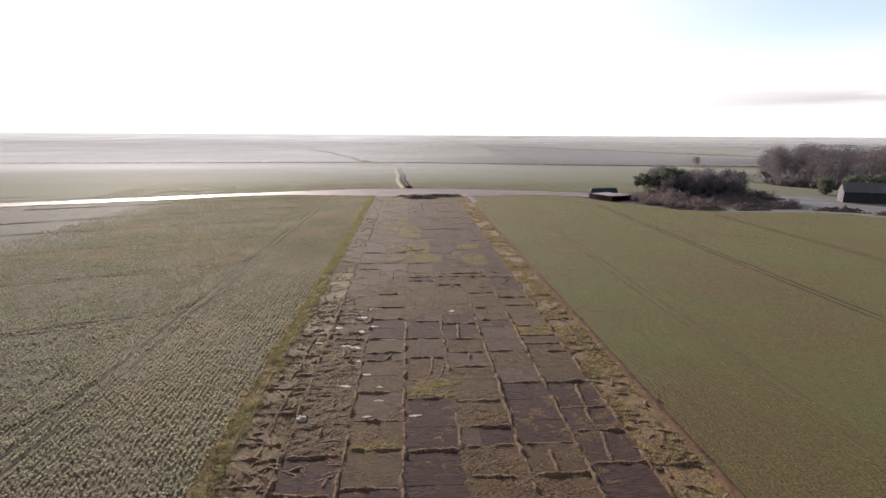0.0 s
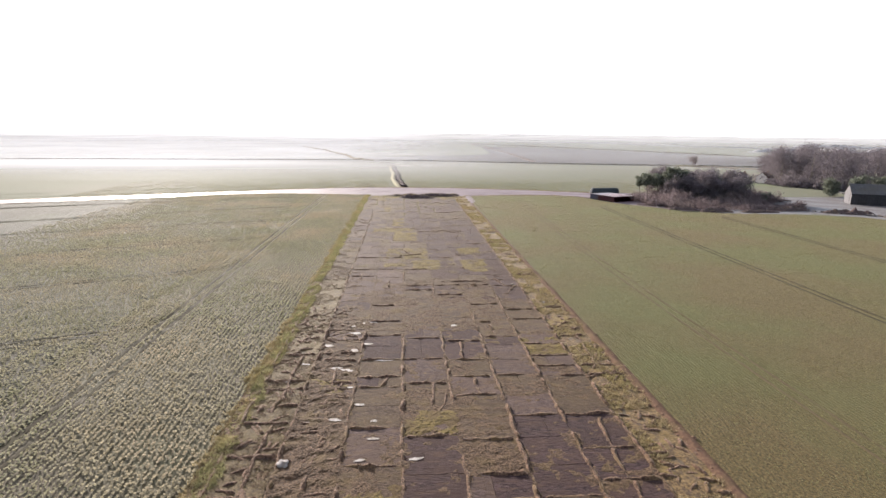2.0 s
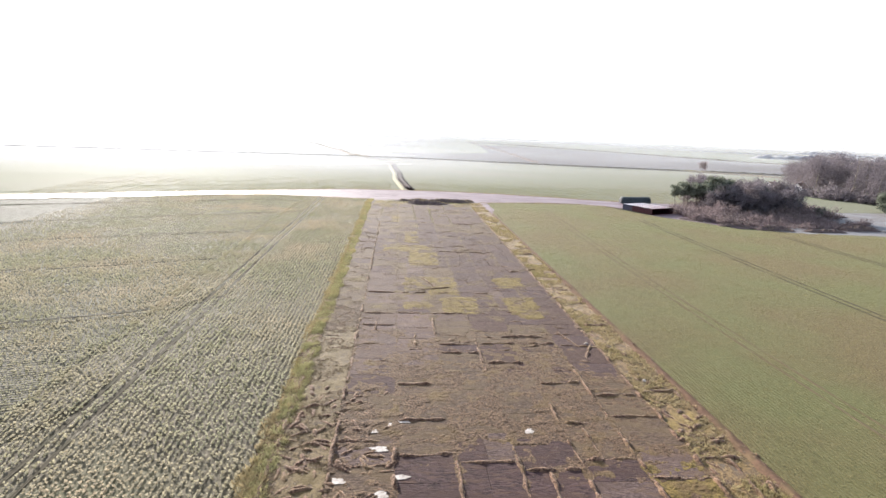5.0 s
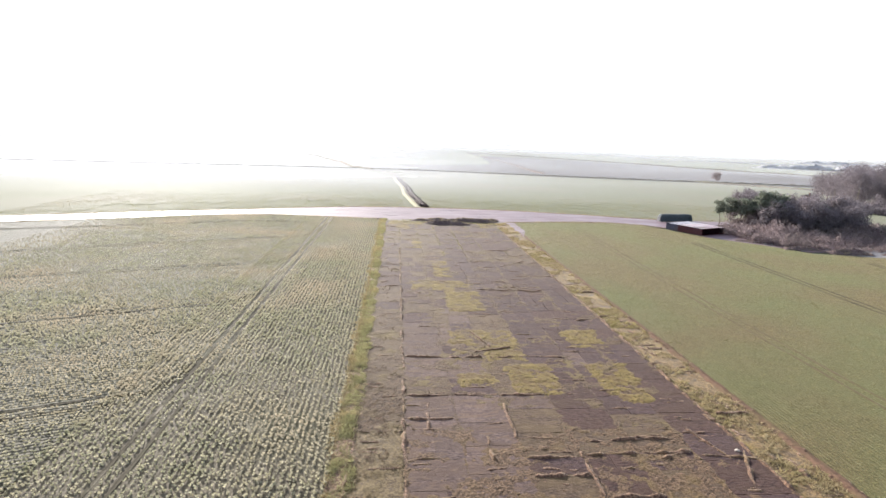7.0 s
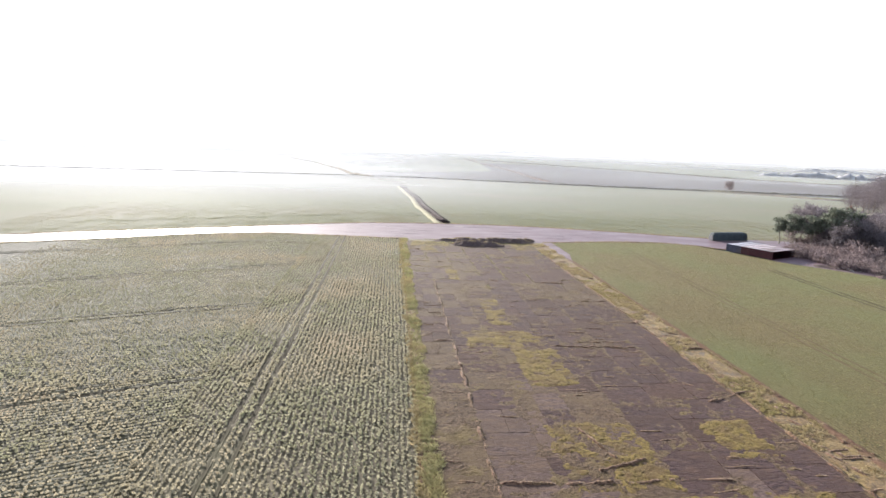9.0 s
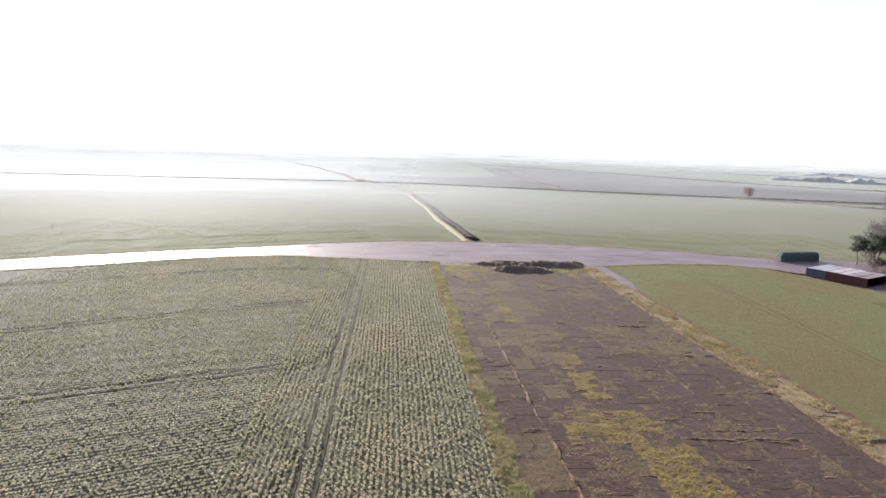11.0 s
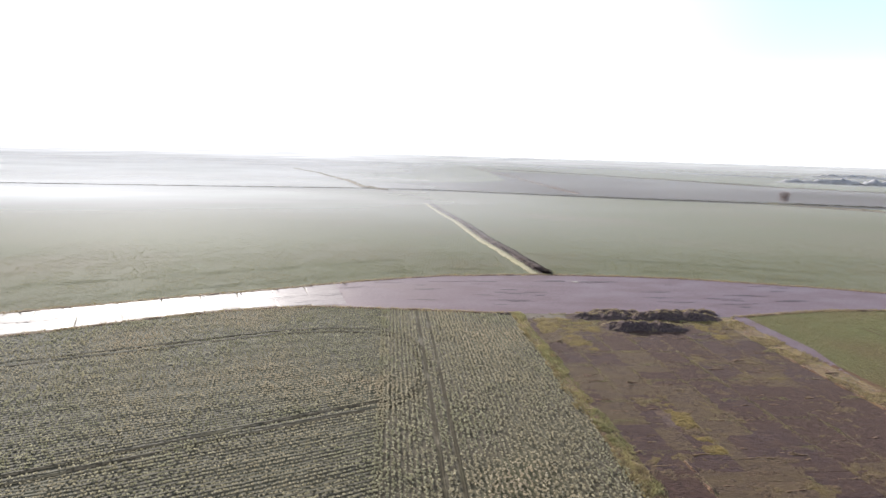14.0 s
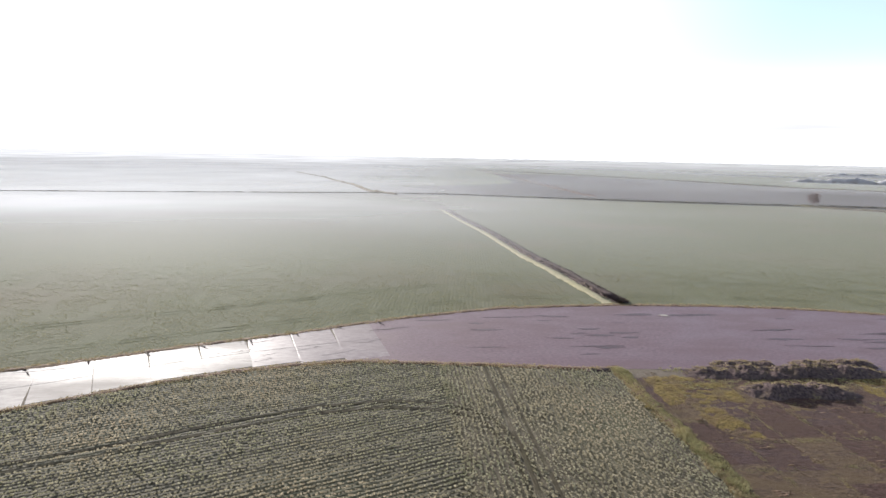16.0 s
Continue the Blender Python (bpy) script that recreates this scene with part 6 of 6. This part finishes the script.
# ---- slabs of road and runway ----
def slab_meshes(n, kind):
    """Worn slabs of one metre by one metre with chipped edges, to be stretched."""
    out = []
    for i in range(n):
        bm = bmesh.new()
        ring = []
        for (x0, y0), (x1, y1) in (((-.5, -.5), (.5, -.5)), ((.5, -.5), (.5, .5)), ((.5, .5), (-.5, .5)), ((-.5, .5), (-.5, -.5))):
            for k in (0.0, 0.33, 0.66):
                x, y = x0 + (x1 - x0) * k, y0 + (y1 - y0) * k
                j = 0.0 if kind == "road" else (0.012 if k == 0 else 0.006)
                ring.append((x * (1 - rng.uniform(0, j * 2)), y * (1 - rng.uniform(0, j * 2))))
        low = [bm.verts.new((x, y, -0.08)) for x, y in ring]
        up = [bm.verts.new((x, y, -0.015)) for x, y in ring]
        top = [bm.verts.new((x * 0.985, y * 0.985, 0.0)) for x, y in ring]
        for a, b in ((low, up), (up, top)):
            for q in range(12):
                r = (q + 1) % 12
                bm.faces.new((a[q], a[r], b[r], b[q]))
        bm.faces.new(top)
        me = bpy.data.meshes.new("slab")
        bm.to_mesh(me)
        bm.free()
        me.materials.append(M["road" if kind == "road" else "slab"])
        out.append(me)
    return out


def lay(me, parent, x, y, dx, dy, z, turn, mat, tip=0.3):
    ob = new("slab", me)
    ob.parent = parent
    ob.matrix_world = pose(x, y, z, rng.normal(0, tip), rng.normal(0, tip), turn) @ Matrix.Diagonal((dx, dy, 1, 1))
    if mat != me.materials[0].name:
        ob.material_slots[0].link = "OBJECT"
        ob.material_slots[0].material = M[mat]
    return ob


road_slabs = slab_meshes(4, "road")
s = np.linspace(0, 1, 400)
cx = np.linspace(-300, -55, 400)
cl, ch = road_low(cx), road_high(cx)
dist = np.concatenate([[0], np.cumsum(np.hypot(np.diff(cx), np.diff((cl + ch) / 2)))])
q = 0.0
while q < dist[-1] - 7:
    xm = float(np.interp(q + 3.6, dist, cx))
    lo_y, hi_y = float(road_low(xm)), float(road_high(xm))
    x2 = float(np.interp(q + 7.2, dist, cx))
    x1 = float(np.interp(q, dist, cx))
    ym1, ym2 = (road_low(x1) + road_high(x1)) / 2, (road_low(x2) + road_high(x2)) / 2
    ang = math.atan2(ym2 - ym1, x2 - x1)
    wide = (hi_y - lo_y) * math.cos(ang) + 0.1
    for k in (-0.25, 0.25):
        off = wide * k
        lay(road_slabs[int(rng.integers(0, 4))], road_bed, xm - math.sin(ang) * off, (lo_y + hi_y) / 2 + math.cos(ang) * off, 7.14, wide / 2 - 0.06,
            0.048 + rng.uniform(-0.002, 0.002), math.degrees(ang), "road" if xm < -74 else "worn", 0.05)
    q += 7.2

for i, x in enumerate(np.arange(-150, -52, 7.3)):
    y = float(road_high(x)) - 0.2
    slope = math.atan2(float(road_high(x + 3) - road_high(x - 3)), 6)
    bm = bmesh.new()
    n, length = 7, rng.uniform(1.6, 4.2)
    left, right = [], []
    for k in range(n):
        q = k / (n - 1)
        w = 0.17 * (1 - q) + 0.03
        e = rng.normal(0, 0.07)
        left.append(bm.verts.new((e - w, -q * length, 0)))
        right.append(bm.verts.new((e + w, -q * length, 0)))
    for k in range(n - 1):
        bm.faces.new((left[k], left[k + 1], right[k + 1], right[k]))
    bmesh.ops.solidify(bm, geom=bm.faces[:], thickness=0.012)
    crack = part("crack", bm, "tar", road_bed, "dark crack filled with soil")
    crack.matrix_world = pose(x, y, 0.066, 0, 0, math.degrees(slope) + rng.uniform(-6, 22))
slabs = slab_meshes(6, "runway")
spare = []
for col in range(0, 7):
    a, b = LINES[col], LINES[col + 1]
    ends = [26.0 if col else 112.0] + [y for y in JOINTS[col] if y > (28 if col else 112)]
    while ends[-1] < 254:                       # past the known joints the bays go on at their usual length
        ends.append(ends[-1] + rng.uniform(4.2, 5.4))
    ends = sorted(ends)
    filled = [ends[0]]
    for e in ends[1:]:
        while e - filled[-1] > 7.5:
            filled.append(filled[-1] + rng.uniform(4.2, 5.2))
        if e - filled[-1] > 1.2:
            filled.append(e)
    for y0, y1 in zip(filled, filled[1:]):
        y1 = min(y1, float(road_low((a + b) / 2)) - 0.5)
        if y1 - y0 < 1:
            continue
        cut = [(a, b)]
        if rng.uniform() < 0.28:
            mid_x = rng.uniform(a + 2, b - 2)
            cut = [(a, mid_x), (mid_x, b)]
        for x0, x1 in cut:
            xm, ym = (x0 + x1) / 2, (y0 + y1) / 2
            kind = surface_at(xm, ym)
            if ym > 150 and xm < -1 and kind != "moss":
                kind = str(rng.choice(["brown", "rust", "dark"], p=[0.5, 0.3, 0.2]))
            elif (ym > 150 or (ym > 94 and xm > 4)) and kind != "rust":
                kind = str(rng.choice(["rust", "dark", kind or "dark"], p=[0.35, 0.4, 0.25]))
            if kind in ("", "moss"):
                kind = str(rng.choice(["slab", "brown", "dark"], p=[0.45, 0.3, 0.25]))
            gap = 0.004
            spec = (xm, ym, x1 - x0 - gap, y1 - y0 - gap, 0.085 + rng.uniform(-0.006, 0.006) * (1.0 if y0 < 100 else 0.4), kind)
            spare.append(spec)
spare.sort(key=lambda k: k[1])
for x, y, dx, dy, z, kind in spare[:300]:
    lay(slabs[int(rng.integers(0, 6))], runway, x, y, dx, dy, z, 0, kind, 0.06 if y < 100 else 0.03)
spare = spare[300:]
for kind in sorted({k[5] for k in spare}):
    vv, ff, n = [], [], 0
    for x, y, dx, dy, z, k in spare:
        if k == kind:
            vv += [(x + sx * dx / 2, y + sy * dy / 2, z + dz) for dz in (-0.08, 0.0) for sx, sy in ((-1, -1), (1, -1), (1, 1), (-1, 1))]
            ff += [(n + 4, n + 5, n + 6, n + 7)] + [(n + i, n + (i + 1) % 4, n + 4 + (i + 1) % 4, n + 4 + i) for i in range(4)]
            n += 8
    far_slabs = mesh("slabs", vv, ff, kind)
    far_slabs.parent = runway
    tagged(far_slabs, kind="stuff")
